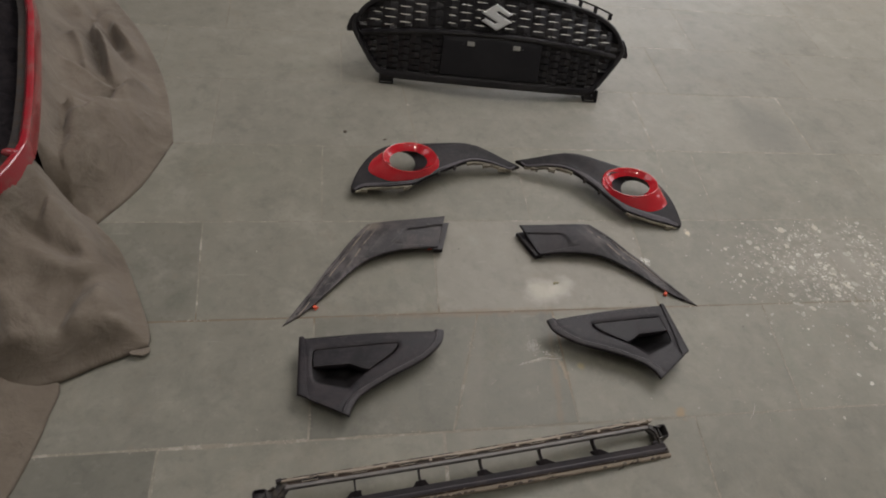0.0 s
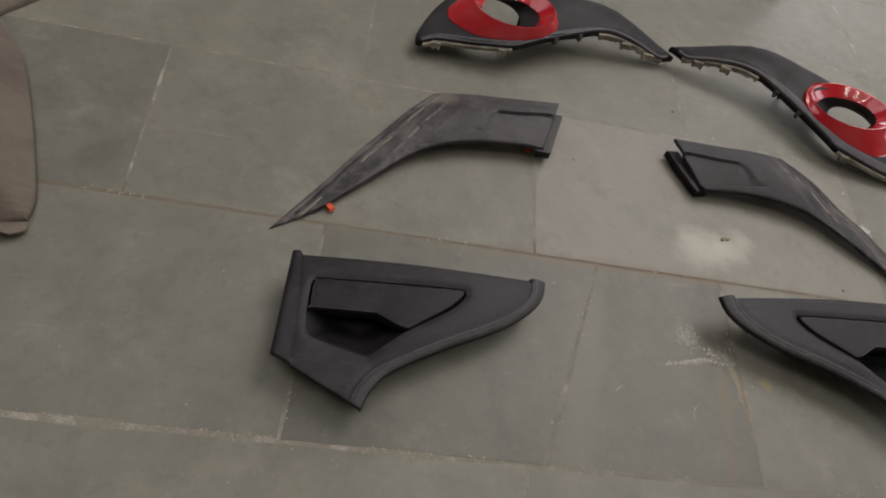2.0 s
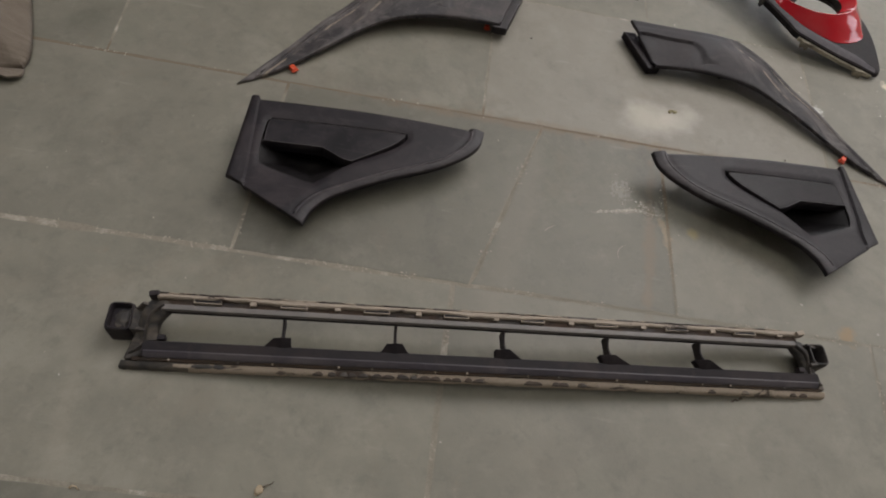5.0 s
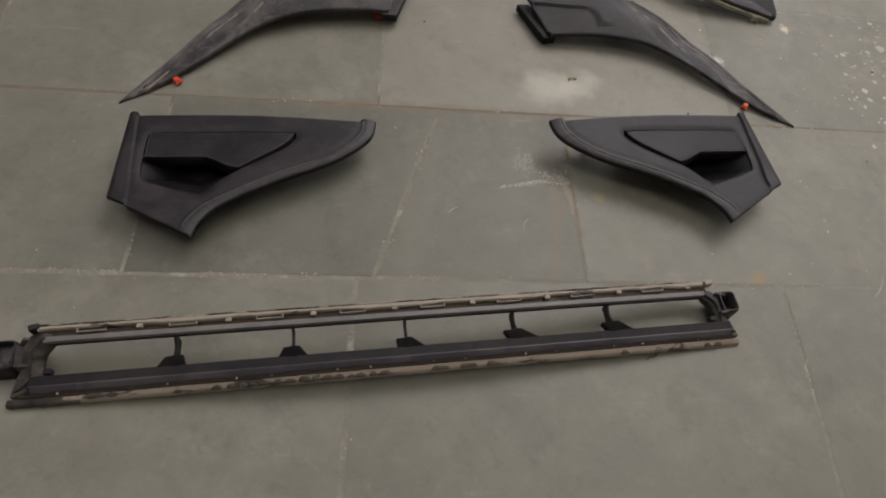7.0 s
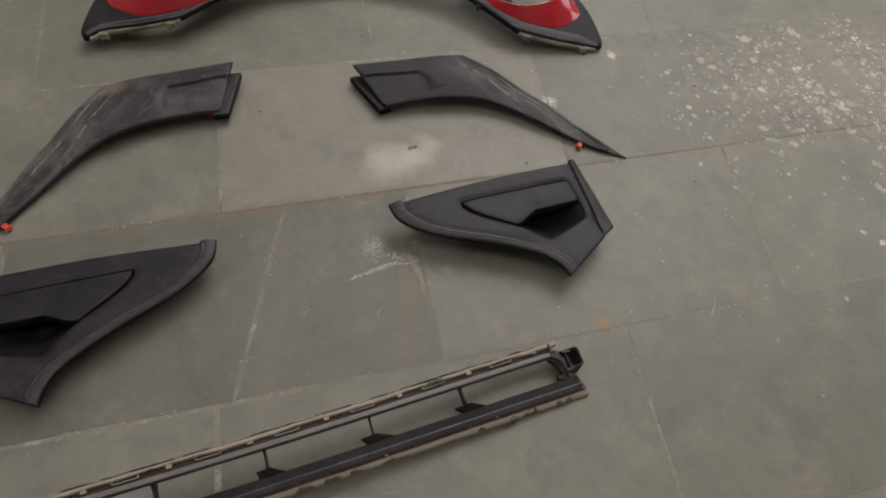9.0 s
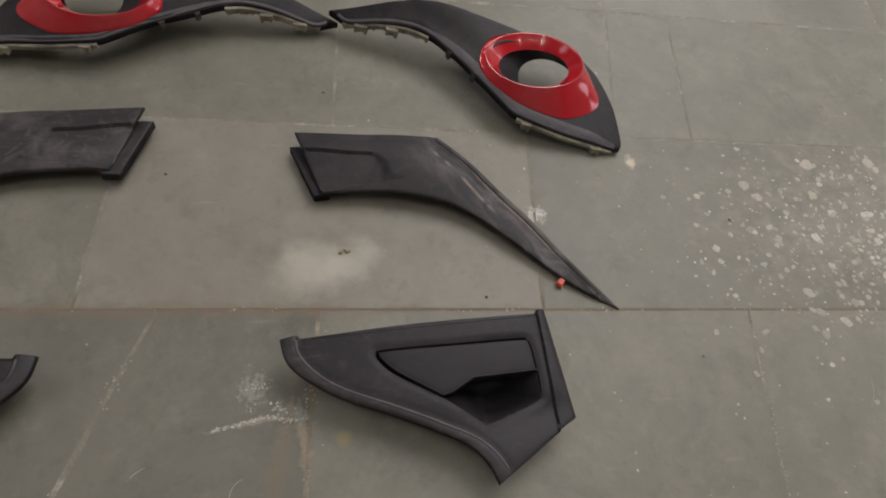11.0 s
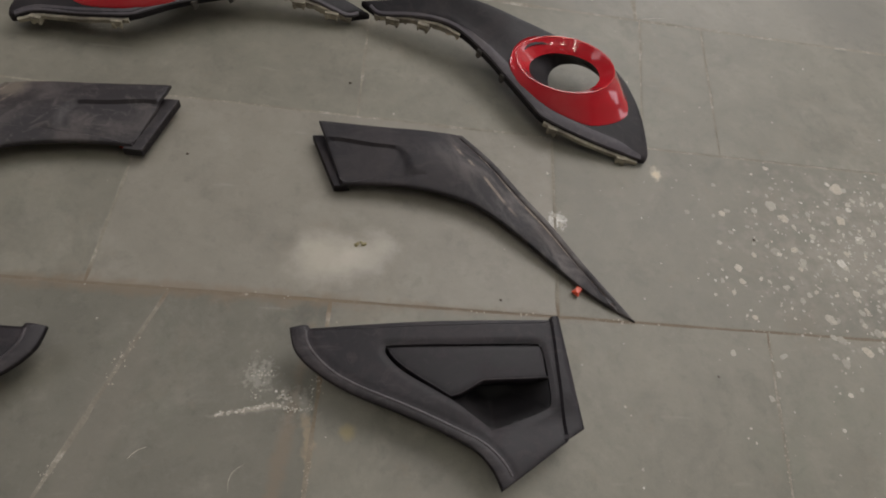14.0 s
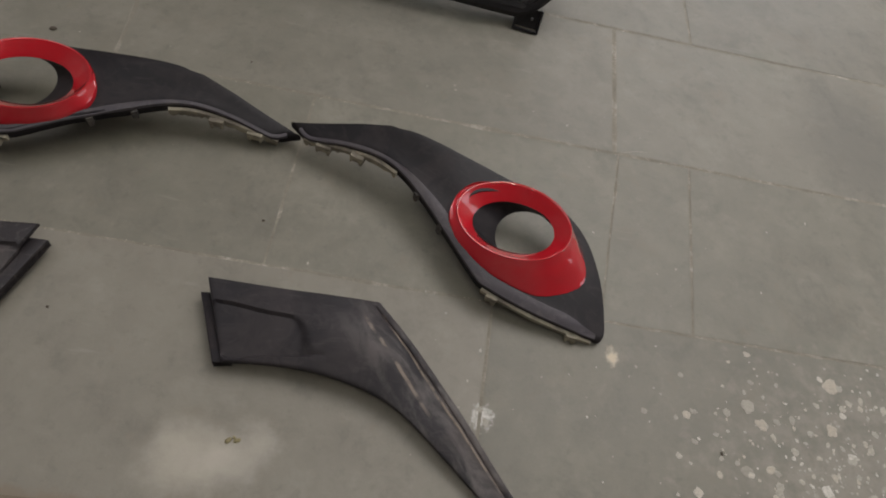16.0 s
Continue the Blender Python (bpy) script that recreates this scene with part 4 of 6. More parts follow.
def fog_bezel(name, m, mirror, label, group, tilt, arch):
    bezel = thing(name, m, label, "car trim", group)
    outline = catmull([(q[0], tuck(mirror, q[0], q[1]), *q[2:]) for q in BEZEL], 5)
    field = heights(BEZEL_FIELD)
    out = catmull([(x, y + (0.006 if mirror and y < 0 else 0.0)) for x, y in RING_OUT], 8)
    cx, cy, count = 0.340, 0.0405, 72

    def rise(x, y):
        return float(field(np.array([[x, y]]))[0]) + tilt * (x - 0.26) + arch * math.sin(math.pi * min(1, max(0, x / 0.52)))

    def face(xy):
        z = field(xy) + tilt * (xy[:, 0] - 0.26) + arch * np.sin(np.pi * np.clip(xy[:, 0] / 0.52, 0, 1))
        crease = line_distance(xy, [(0.12, 0.045), (0.20, 0.035), (0.27, 0.015)], False)
        low = line_distance(xy, [(0.05, -0.003), (0.133, 0.024), (0.175, 0.023), (0.2268, 0.008), (0.2803, -0.015), (0.332, -0.037), (0.36, -0.041), (0.48, -0.012)], False)
        return z + 0.0015 * np.exp(-(low / 0.004) ** 2) - 0.003 * np.exp(-(crease / 0.02) ** 2)

    hole = [((x - 0.355) * 0.86 + 0.355, (y - 0.03) * 0.86 + 0.03) for x, y in out]
    bm = plate(outline, face, 0.0062, 0.006, 0.009, 0.006, 0.0025, holes=[hole])
    part("bezel_body", flip(bm, mirror), BEZEL_BLACK, bezel)

    # the red ring: a teardrop collar that climbs to a rounded oval rim
    far = np.array(spaced(out, 0.002))
    ang_far = np.arctan2(far[:, 1] - cy, far[:, 0] - cx)
    rings = [[] for _ in range(11)]
    tube = [[] for _ in range(5)]
    for k in range(count):
        a = 2 * math.pi * k / count
        j = int(np.argmin(np.abs((ang_far - a + math.pi) % (2 * math.pi) - math.pi)))
        ox, oy = far[j]
        turn = radians(6 if mirror else 16)
        ca, sa = math.cos(a - turn), math.sin(a - turn)
        r = 1.0 / math.hypot(ca / 0.0765, sa / 0.0600)
        px, py = math.cos(a), math.sin(a)
        rx, ry = cx + r * px, cy + r * py
        zo = rise(ox, oy)
        zr = (0.0775 + 0.02 * (rx - cx) + 0.02 * (ry - cy)) if mirror else (0.0700 + 0.07 * (rx - cx) + 0.03 * (ry - cy))
        rows = [(ox, oy, zo - 0.006), (ox, oy, zo + 0.0015), (ox + (rx - ox) * 0.08, oy + (ry - oy) * 0.08, zo + 0.0035)]
        for f in (0.35, 0.68):
            rows.append((ox + (rx - ox) * f, oy + (ry - oy) * f, zo + (zr - zo) * (f ** 0.80)))
        rows.append((cx + (r + 0.0012) * px, cy + (r + 0.0012) * py, zr - 0.0016))
        rows.append((cx + r * px, cy + r * py, zr + 0.0008))
        rows.append((cx + (r - 0.0016) * px, cy + (r - 0.0016) * py, zr + 0.0006))
        rows.append((cx + (r - 0.0030) * px, cy + (r - 0.0030) * py, zr - 0.0010))
        rows.append((cx + (r - 0.0110) * px + 0.001, cy + (r - 0.0105) * py, zr - 0.0060))
        rows.append((cx + (r - 0.0220) * px + 0.003, cy + (r - 0.0195) * py, zr - 0.0150))
        for i, q in enumerate(rows):
            rings[i].append(q)
        bx, by = (0.023, 0.0175) if mirror else (0.026, 0.0135)
        ri = r - 0.0205
        zt = zr - 0.0145
        for i, f in enumerate((0.0, 0.08, 0.6, 1.0, 1.0)):
            rr = (ri + (0.0015 if i == 1 else 0)) * (1 - f) + 0.0480 * f + (0.004 if i == 4 else 0)
            tube[i].append((cx + rr * px + 0.003 + bx * f, cy + rr * py + by * f, zt * (1 - f) + (0.042 if mirror else 0.030) * f))
    part("fog_ring", flip(loft(rings), mirror), RED, bezel, "glossy red oval fog lamp ring")
    part("lamp_sleeve", flip(loft(tube), mirror), BEZEL_BLACK, bezel, "matt black inner sleeve")

    # mud-caked clips under the lower edge
    for tx, ty, turn, w, kind in ((0.062, -0.006, 20, 0.022, MUD_CREAM), (0.112, 0.004, 12, 0.020, MUD_CREAM), (0.213, 0.0035, -25, 0.009, MUD_DARK), (0.265, -0.0165, -25, 0.009, MUD_DARK),
                                  (0.372, -0.053, 8, 0.016, MUD_CREAM), (0.484, -0.0245, 18, 0.016, MUD_CREAM)):
        bm = bmesh.new()
        ty = tuck(mirror, tx, ty)
        z = rise(tx, ty + 0.01) - 0.009
        at = pose(tx, ty, 0, 0, 0, turn)
        box(bm, -w / 2, -0.003, z - 0.010, w / 2, 0.006, z + 0.001, 0.0015, at)
        box(bm, -w / 2 + 0.001, -0.004, z - 0.0115, -w / 2 + 0.0045, 0.003, z - 0.004, 0.001, at)
        box(bm, w / 2 - 0.0060, -0.004, z - 0.0125, w / 2 - 0.001, 0.003, z - 0.004, 0.001, at)
        part("clip", flip(bm, mirror), kind, bezel, "mud-caked plastic fixing clip")
    # pale inner flange along the narrow arm and along the foot
    lines = ([(0.030, -0.0085), (0.0867, 0.0055), (0.133, 0.0145), (0.172, 0.0135)], [(0.355, -0.0515), (0.421, -0.0395), (0.4824, -0.021), (0.508, -0.012)])
    for ln in lines:
        path = [(x, tuck(mirror, x, y), rise(x, tuck(mirror, x, y) + 0.006) - 0.010) for x, y in spaced(catmull(ln, 4, False), 0.004, False)]
        worn = random.Random(3 if mirror else 8)
        drop = [0.005 + (0.006 if ln is lines[0] else 0.0) * worn.random() for _ in path]
        bm = sweep(path, lambda f: [(-0.001, -drop[int(f * (len(drop) - 1))]), (0.0030, -drop[int(f * (len(drop) - 1))]), (0.0034, 0.001), (-0.001, 0.002)])
        part("inner_flange", flip(bm, mirror), MUD_CREAM, bezel, "pale mud-coated inner flange")
    # lower lip: its pale colour holds both dust and light from the left
    lower = [(0.018, -0.0040), (0.040, -0.0082), (0.0867, 0.0072), (0.133, 0.0168), (0.175, 0.0158), (0.2268, 0.0004), (0.2803, -0.0225), (0.3321, -0.0440), (0.3594, -0.0488), (0.421, -0.0372), (0.4824, -0.0190), (0.510, -0.0098)]
    edge = np.array(spaced(catmull([(x, tuck(mirror, x, y)) for x, y in lower], 5, False), 0.005, False))
    head = np.gradient(edge, axis=0)
    head /= np.hypot(*head.T)[:, None]
    inward = np.stack([-head[:, 1], head[:, 0]], 1)
    grow = smooth(0.28, 0.52, np.linspace(0, 1, len(edge)))
    width = 0.0035 + (0.0030 if mirror else 0.0115) * grow * smooth(1.02, 0.90, np.linspace(0, 1, len(edge)))
    rows = [edge + inward * -0.0010, edge + inward * -0.0012, edge + inward * 0.0008, *[edge + inward * (width * f)[:, None] for f in (0.4, 0.75, 1.0)], edge + inward * (width + 0.0006)[:, None]]
    # the edge itself, thinned where the shell rounds over
    base = face(edge + inward * 0.0060) - 0.0016
    tops = [base - 0.0055, base - 0.0012, base, *[np.maximum(base + 0.0002, face(r) + 0.0009 - 0.0030 * smooth(0.006, 0.0, np.full(len(r), f) * width)) for r, f in zip(rows[3:6], (0.4, 0.75, 1.0))], face(rows[6]) - 0.002]
    lip = loft([[(*r[k], t[k]) for r, t in zip(rows, tops)] for k in range(len(edge))], True)
    bmesh.ops.recalc_face_normals(lip, faces=lip.faces)
    sharpen(lip)
    part("lower_lip", flip(lip, mirror), LIP_LIT_DUSTY, bezel, "dusty lower lip, lightened as if lit from the left")
    for px, py in ((0.235, 0.072), (0.30, 0.088), (0.41, 0.086), (0.455, 0.058)):
        h = rise(px, py) - 0.008
        bm = bmesh.new()
        bmesh.ops.create_cone(bm, cap_ends=True, segments=10, radius1=0.003, radius2=0.005, depth=h, matrix=pose(px, py, h / 2))
        part("fixing_peg", flip(bm, mirror), BEZEL_BLACK, bezel)
    return bezel


fog_bezel("fog_bezel", pose(0.193, 0.518, 0.0, 0, 0, -28.0), False,
          "matt black fog lamp bezel with glossy red ring on floor", "fog lamp bezels", -0.008, 0.004)
fog_bezel("fog_bezel", pose(0.207, 0.510, 0.0, 0, 0, 11.8), True,
          "matt black mirrored fog lamp bezel with red ring and muddy clips", "fog lamp bezels", 0.055, 0.008)

# ---------------------------------------------------------------- long lower bumper grille
strip = thing("lower_grille", pose(-0.480, -0.465, 0.0, 0, 0, 5.34),
              "long muddy black lower bumper grille with five vanes on stone floor", "car grille")


def along(u0, v0, z0, u1, v1, z1, n=40, bow=0.0):
    return [(u0 + (u1 - u0) * i / n, v0 + (v1 - v0) * i / n + bow * math.sin(math.pi * i / n), z0 + (z1 - z0) * i / n) for i in range(n + 1)]


def wavy(path, amount, seed):
    rng = random.Random(seed)
    return [(x, y + rng.uniform(-amount, amount), z + rng.uniform(-amount, amount) * 0.4) for x, y, z in path]


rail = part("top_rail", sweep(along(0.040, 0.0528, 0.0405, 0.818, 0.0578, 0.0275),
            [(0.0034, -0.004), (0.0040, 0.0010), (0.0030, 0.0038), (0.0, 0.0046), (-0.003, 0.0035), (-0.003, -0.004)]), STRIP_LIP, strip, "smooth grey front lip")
part("lip_foot", sweep(along(0.042, 0.0494, 0.0385, 0.816, 0.0544, 0.0255), [(0.0010, -0.003), (0.0010, 0.0010), (-0.0008, 0.0010), (-0.0008, -0.003)]), STRIP_BLACK, rail, "thin dark lower edge")
part("channel", sweep(along(0.036, 0.0584, 0.0435, 0.822, 0.0646, 0.0305), [(0.0036, -0.004), (0.0036, -0.0012), (-0.0036, -0.0006), (-0.0036, -0.004)]), CHANNEL_BROWN, rail, "dark brown muddy channel")


def ragged(seed, n, front, back, height):
    """Points of a section whose front edge wanders, as dried mud does along a channel."""
    rng = random.Random(seed)
    reach = [front * (0.55 + 0.9 * rng.random()) for _ in range(n + 1)]

    def section(g):
        k = min(int(g * n), n - 1)
        f = reach[k] + (reach[k + 1] - reach[k]) * (g * n - k)
        return [(f, -0.006), (f, height * 0.5), (f - 0.0012, height), (-back + 0.0004, height * 0.9), (-back, -0.008)]
    return section


part("rear_flange", sweep(wavy(along(0.034, 0.0638, 0.046, 0.830, 0.0704, 0.032, 120), 0.0003, 3), ragged(4, 34, 0.0028, 0.0022, 0.0030)), MUD_PALE, rail, "flange caked with pale dried mud")
part("rear_edge", sweep(wavy(along(0.032, 0.0670, 0.0455, 0.800, 0.0734, 0.0315, 110), 0.0004, 5), ragged(9, 30, 0.0016, 0.0014, 0.0034)), MUD_HEAVY, rail, "ragged dark rear edge with dabs of mud")
for i in range(8):
    f = (i + 0.55) / 8.3
    u, v, z = 0.036 + 0.782 * f, 0.0604 + 0.0066 * f, 0.0440 - 0.013 * f
    bm = bmesh.new()
    at = pose(u, v, z, 0, 0, 0.5)
    for x0, y0, x1, y1 in ((-0.015, -0.0030, 0.015, -0.0019), (-0.015, 0.0019, 0.015, 0.0030), (-0.015, -0.0019, -0.0138, 0.0019), (0.0138, -0.0019, 0.015, 0.0019)):
        box(bm, x0, y0, -0.001, x1, y1, 0.0034, 0.0003, at)
    rim = part("slot_rim", bm, MUD_PALE, rail, "pale muddy slot rim")
    bm = bmesh.new()
    box(bm, -0.0137, -0.0018, -0.001, 0.0137, 0.0018, 0.0026, 0, at)
    part("slot", bm, POCKET_BLACK, rim, "dark slot")
    bm = bmesh.new()
    box(bm, -0.0034, -0.0035, -0.001, 0.0034, 0.003, 0.0030, 0.0008, pose(u + 0.049, v + 0.001, z))
    part("latch", bm, MUD_PALE, rail)

low = part("lower_rail", sweep(along(0.022, 0.0128, 0.012, 0.845, 0.0128, 0.0115),
           [(0.0085, -0.0115), (0.0085, 0.0035), (0.0065, 0.0060), (0.0032, 0.0080), (0.0022, 0.0072), (-0.0078, 0.0095), (-0.0088, 0.0080), (-0.0088, -0.0115)]), STRIP_BLACK, strip, "dark sloping lower rail")
# crest in a lighter copy of the rail's plastic, standing for its highlight
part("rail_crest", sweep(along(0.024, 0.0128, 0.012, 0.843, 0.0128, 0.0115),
     [(0.0089, -0.004), (0.0089, 0.0038), (0.0067, 0.0064), (0.0036, 0.0084), (0.0020, 0.0080), (0.0020, 0.0)]), STRIP_CREST_LIT, low, "smooth purple-grey crest, lightened as the rail's highlight")
part("channel", sweep(wavy(along(0.012, 0.0030, 0.0110, 0.848, 0.0030, 0.0105, 100), 0.0003, 8), [(0.0016, -0.010), (0.0016, 0.001), (-0.0016, 0.0030), (-0.0016, -0.010)]), CHANNEL_BROWN, low, "brown muddy channel")
part("flange_end", sweep(wavy(along(0.0, -0.0004, 0.0062, 0.080, -0.0004, 0.0062, 24), 0.0006, 2),
     [(0.0056, -0.0060), (0.0054, -0.001), (0.0034, 0.0018), (-0.0012, 0.0036), (-0.0020, 0.0030), (-0.0020, -0.0060)]), MUD_DARK, low, "dark bare end of the flange")
part("front_flange", sweep(wavy(along(0.070, -0.0004, 0.0061, 0.856, -0.0004, 0.0060, 130), 0.0006, 9),
     [(0.0054, -0.0060), (0.0050, -0.001), (0.0030, 0.0018), (-0.0012, 0.0034), (-0.0020, 0.0030), (-0.0020, -0.0060)]), MUD_FLANGE, low, "front flange caked with pale mud")
rng = random.Random(12)
for u, half, mat in ((0.086, 0.016, MUD_DARK), (0.066, 0.013, MUD_FLANGE), (0.104, 0.007, MUD_DARK)):
    bm = bmesh.new()
    bmesh.ops.create_icosphere(bm, subdivisions=3, radius=1.0)
    for v in bm.verts:
        k = 1 + 0.45 * noise.noise(v.co * 2.4 + Vector((u * 90, 0, 0)))
        v.co = Vector((u + v.co.x * half * k, -0.0012 + v.co.y * 0.0030 * k, 0.0082 + v.co.z * 0.0014))
    sharpen(bm, 80)
    part("mud_lump", bm, mat, low)
places = [0.215 + 0.0135 * k + rng.uniform(-0.004, 0.004) for k in range(15)] + [0.46 + 0.017 * k + rng.uniform(-0.005, 0.005) for k in range(6)] + [0.70, 0.745, 0.812, 0.826]
for i, u in enumerate(places):
    # half-round scabs of darker mud along the flange's front edge
    bm = bmesh.new()
    bmesh.ops.create_icosphere(bm, subdivisions=2, radius=1.0)
    wide, deep = rng.uniform(0.0050, 0.0092), rng.uniform(0.0042, 0.0066)
    for v in bm.verts:
        k = 1 + 0.35 * noise.noise(v.co * 1.6 + Vector((i * 3.1, 0, 0)))
        v.co = Vector((u + v.co.x * wide * k, -0.0050 + max(v.co.y, -0.12) * deep * k, 0.0068 + 0.0010 * max(v.co.y, 0) + v.co.z * 0.0018))
    sharpen(bm, 80)
    part("mud_lump", bm, MUD_CLOD if rng.random() < 0.85 else MUD_BROWN, low)
for i in range(14):
    u = 0.06 + 0.056 * i + (0.009 if i % 2 else -0.009)
    bm = bmesh.new()
    box(bm, -0.0012, -0.0022, 0, 0.0012, 0.0022, 0.0026, 0.0005, pose(u, 0.0036, 0.0120))
    part("latch", bm, MUD_PALE if i % 3 == 0 else MUD_BROWN, low)

# vanes: thin webs, hollowed along the top, each on a flared foot
FEET = [(0.1525, 0.1622, 0.1814, 0.1827), (0.2842, 0.2899, 0.3081, 0.3163), (0.4198, 0.4185, 0.4366, 0.4519), (0.5542, 0.5479, 0.5689, 0.5903), (0.6809, 0.6715, 0.6934, 0.7130)]
for (ua, ub, uc, ud), u in zip(FEET, (0.1713, 0.3004, 0.4315, 0.5645, 0.6880)):
    zt = 0.040 - 0.013 * u / 0.82
    rings = []
    for k in range(11):
        g = k / 10
        v = 0.0540 + 0.005 * u - (0.0270 + 0.005 * u) * g
        top = zt + (0.0295 - zt) * g - 0.0085 * math.sin(math.pi * g) ** 0.8
        half = 0.0011 + 0.0012 * abs(g - 0.45) ** 1.5
        rings.append([(u - half, v, 0.007), (u + half, v, 0.007), (u + half, v, top - 0.0005), (u + half * 0.4, v, top), (u - half * 0.4, v, top), (u - half, v, top - 0.0005)])
    vane = part("vane", loft(rings, True), STRIP_BLACK, strip)
    foot = catmull([(ua - 0.006, 0.0198, 1), (ua, 0.0215), (ub, 0.0282, 1), (uc, 0.0288, 1), (ud, 0.0212), (ud + 0.008, 0.0198, 1)], 4)
    part("vane_foot", plate(foot, lambda xy: 0.0212 + (xy[:, 1] - 0.0205) / 0.0075 * 0.009 + 0.0015 * np.exp(-((xy[:, 0] - u) / 0.004) ** 2), 0.003, 0.001, 0.009, 0.002, 0.002), STRIP_BLACK, vane)

# end pieces: a closed cheek beside the opening, and a bracket box past it
def rounded(cx, cy, w, h, r, z, n=4):
    """A rectangle with rounded corners at one height."""
    out = []
    for sx, sy, a in ((1, 1, 0), (-1, 1, 90), (-1, -1, 180), (1, -1, 270)):
        for k in range(n + 1):
            b = radians(a + 90 * k / n)
            out.append((cx + sx * (w - r) + r * math.cos(b), cy + sy * (h - r) + r * math.sin(b), z))
    return out


for side, u in ((-1, 0.0), (1, 0.858)):
    def at(du, v):
        return (u - side * du, v)

    more = 0.002 if side < 0 else -0.003
    outline = catmull([at(0.004, 0.003), at(0.020, 0.006), at(0.040 + more, 0.012), at(0.040 + more, 0.0205), at(0.0385 + more, 0.0245), at(0.034 + more, 0.029), at(0.0335 + more, 0.034), at(0.037 + more, 0.042), at(0.046 + more, 0.0505),
                       at(0.048 + more, 0.058), at(0.034, 0.064), at(0.024, 0.060), at(0.017, 0.045), at(0.011, 0.026)], 4)
    rise_to = 0.050 if side < 0 else 0.036
    ridge_line = [at(0.008, 0.008), at(0.020, 0.016), at(0.024, 0.030), at(0.029, 0.044), at(0.042, 0.054)]
    bm = plate(outline, lambda xy: 0.014 + (rise_to - 0.018) * smooth(0.006, 0.062, xy[:, 1]) - 0.006 * smooth(0.0, 0.014, line_distance(xy, ridge_line, False)) * smooth(0.02, 0.03, xy[:, 1]), 0.004, 0.002, 0.008, 0.0, 0.002)
    end = part("end_cheek", bm, MUD_DARK, strip, "dusty black end cheek")
    bm = sweep([(*p, 0.0165 + (rise_to - 0.018) * float(smooth(0.006, 0.062, p[1]))) for p in catmull(ridge_line, 4, False)], [(0.0016, -0.004), (0.0012, 0.0005), (0.0, 0.0014), (-0.0012, 0.0005), (-0.0016, -0.004)])
    part("cheek_rib", bm, STRIP_DUSTY, end)
    tu, tv, tz = (0.0305, 0.0655, 0.045) if side < 0 else (0.824, 0.0690, 0.034)
    bm = bmesh.new()
    box(bm, -0.0055, -0.0032, -0.006, 0.0055, 0.0032, 0.006, 0.0015, pose(tu, tv, tz, 0, 0, 12))
    part("locating_tab", bm, STRIP_BLACK if side < 0 else MUD_PALE, end)
    bm = bmesh.new()
    box(bm, -0.004, -0.003, -0.006, 0.004, 0.003, 0.004, 0.001, pose(u - side * (0.0385 + more), 0.0250, 0.020))
    part("locating_tab", bm, STRIP_BLACK, end)
    cx, cy, w, h = (-0.0066, 0.0456, 0.0140, 0.0172) if side < 0 else (0.8500, 0.0455, 0.0115, 0.0150)
    deep = 0.0215 if side < 0 else 0.006
    rings = [rounded(cx, cy, w, h, 0.006, 0.0), rounded(cx, cy, w, h, 0.006, 0.025), rounded(cx, cy, w - 0.0008, h - 0.0008, 0.0056, 0.0285), rounded(cx, cy, w - 0.0022, h - 0.0022, 0.0048, 0.029),
             rounded(cx, cy, w - 0.0034, h - 0.0034, 0.0040, 0.0275), rounded(cx, cy, w - 0.0042, h - 0.0042, 0.0034, deep), rounded(cx, cy, 0.004, 0.005, 0.001, deep + (0.0008 if side < 0 else 0.0)), rounded(cx, cy, 0.0008, 0.0008, 0.0002, deep + 0.001)]
    part("bracket_box", loft(rings, True), STRIP_BLACK if side < 0 else STRIP_DUSTY, end, "dusty black moulded bracket box")
    # dried mud lying in the box
    if side < 0:
        bm = bmesh.new()
        bmesh.ops.create_icosphere(bm, subdivisions=3, radius=1.0)
        for v in bm.verts:
            k = 1 + 0.4 * noise.noise(v.co * 2.2)
            v.co = Vector((cx + 0.002 + v.co.x * 0.0085 * k, cy + v.co.y * 0.0105 * k, deep + v.co.z * 0.0028 * k))
        sharpen(bm, 80)
        part("mud_lump", bm, MUD_DARK, end)
    # two walls of the arm that joins the box to the cheek
    for v0, v1 in ((0.0335, 0.030), (0.0555, 0.0565)):
        bm = sweep([(cx - side * (w - 0.003), v0, 0.018), (u - side * 0.013, (v0 + v1) / 2, 0.020), (u - side * 0.026, v1, 0.022 if v0 < 0.04 else rise_to - 0.012)], [(0.0014, -0.014), (0.0014, 0.008), (-0.0014, 0.008), (-0.0014, -0.014)])
        part("arm_wall", bm, STRIP_DUSTY, end)
    bm = plate(spaced([(cx - side * (w - 0.004), 0.032), (u - side * 0.022, 0.030), (u - side * 0.026, 0.056), (cx - side * (w - 0.004), 0.056)], 0.006), lambda xy: (0.0255 if side < 0 else 0.010) + 0.12 * (xy[:, 1] - 0.03) * (1 if side < 0 else 0), 0.004, 0.001, 0.004, 0.0, 0.002)
    part("arm_web", bm, MUD_DARK if side < 0 else STRIP_BLACK, end)

# the whole strip is bowed: its middle stands clear of the floor and nearer the front
for piece in strip.children_recursive:
    for v in piece.data.vertices:
        lift = 0.022 * max(0.0, math.sin(math.pi * min(1.0, max(0.0, v.co.x / 0.858)))) ** 1.4
        v.co = v.co + (Vector((0.248, -0.248, 0.701)) - v.co) * (lift / (0.701 - v.co.z))

# ---------------------------------------------------------------- honeycomb front grille, leaning back on its tabs
GRILLE_AT = Matrix.Translation((0.1665, 0.8975, 0.004)) @ pose(0, 0, 0, 0, 0, -5.58) @ pose(0, 0, 0, 60, 0, 0)
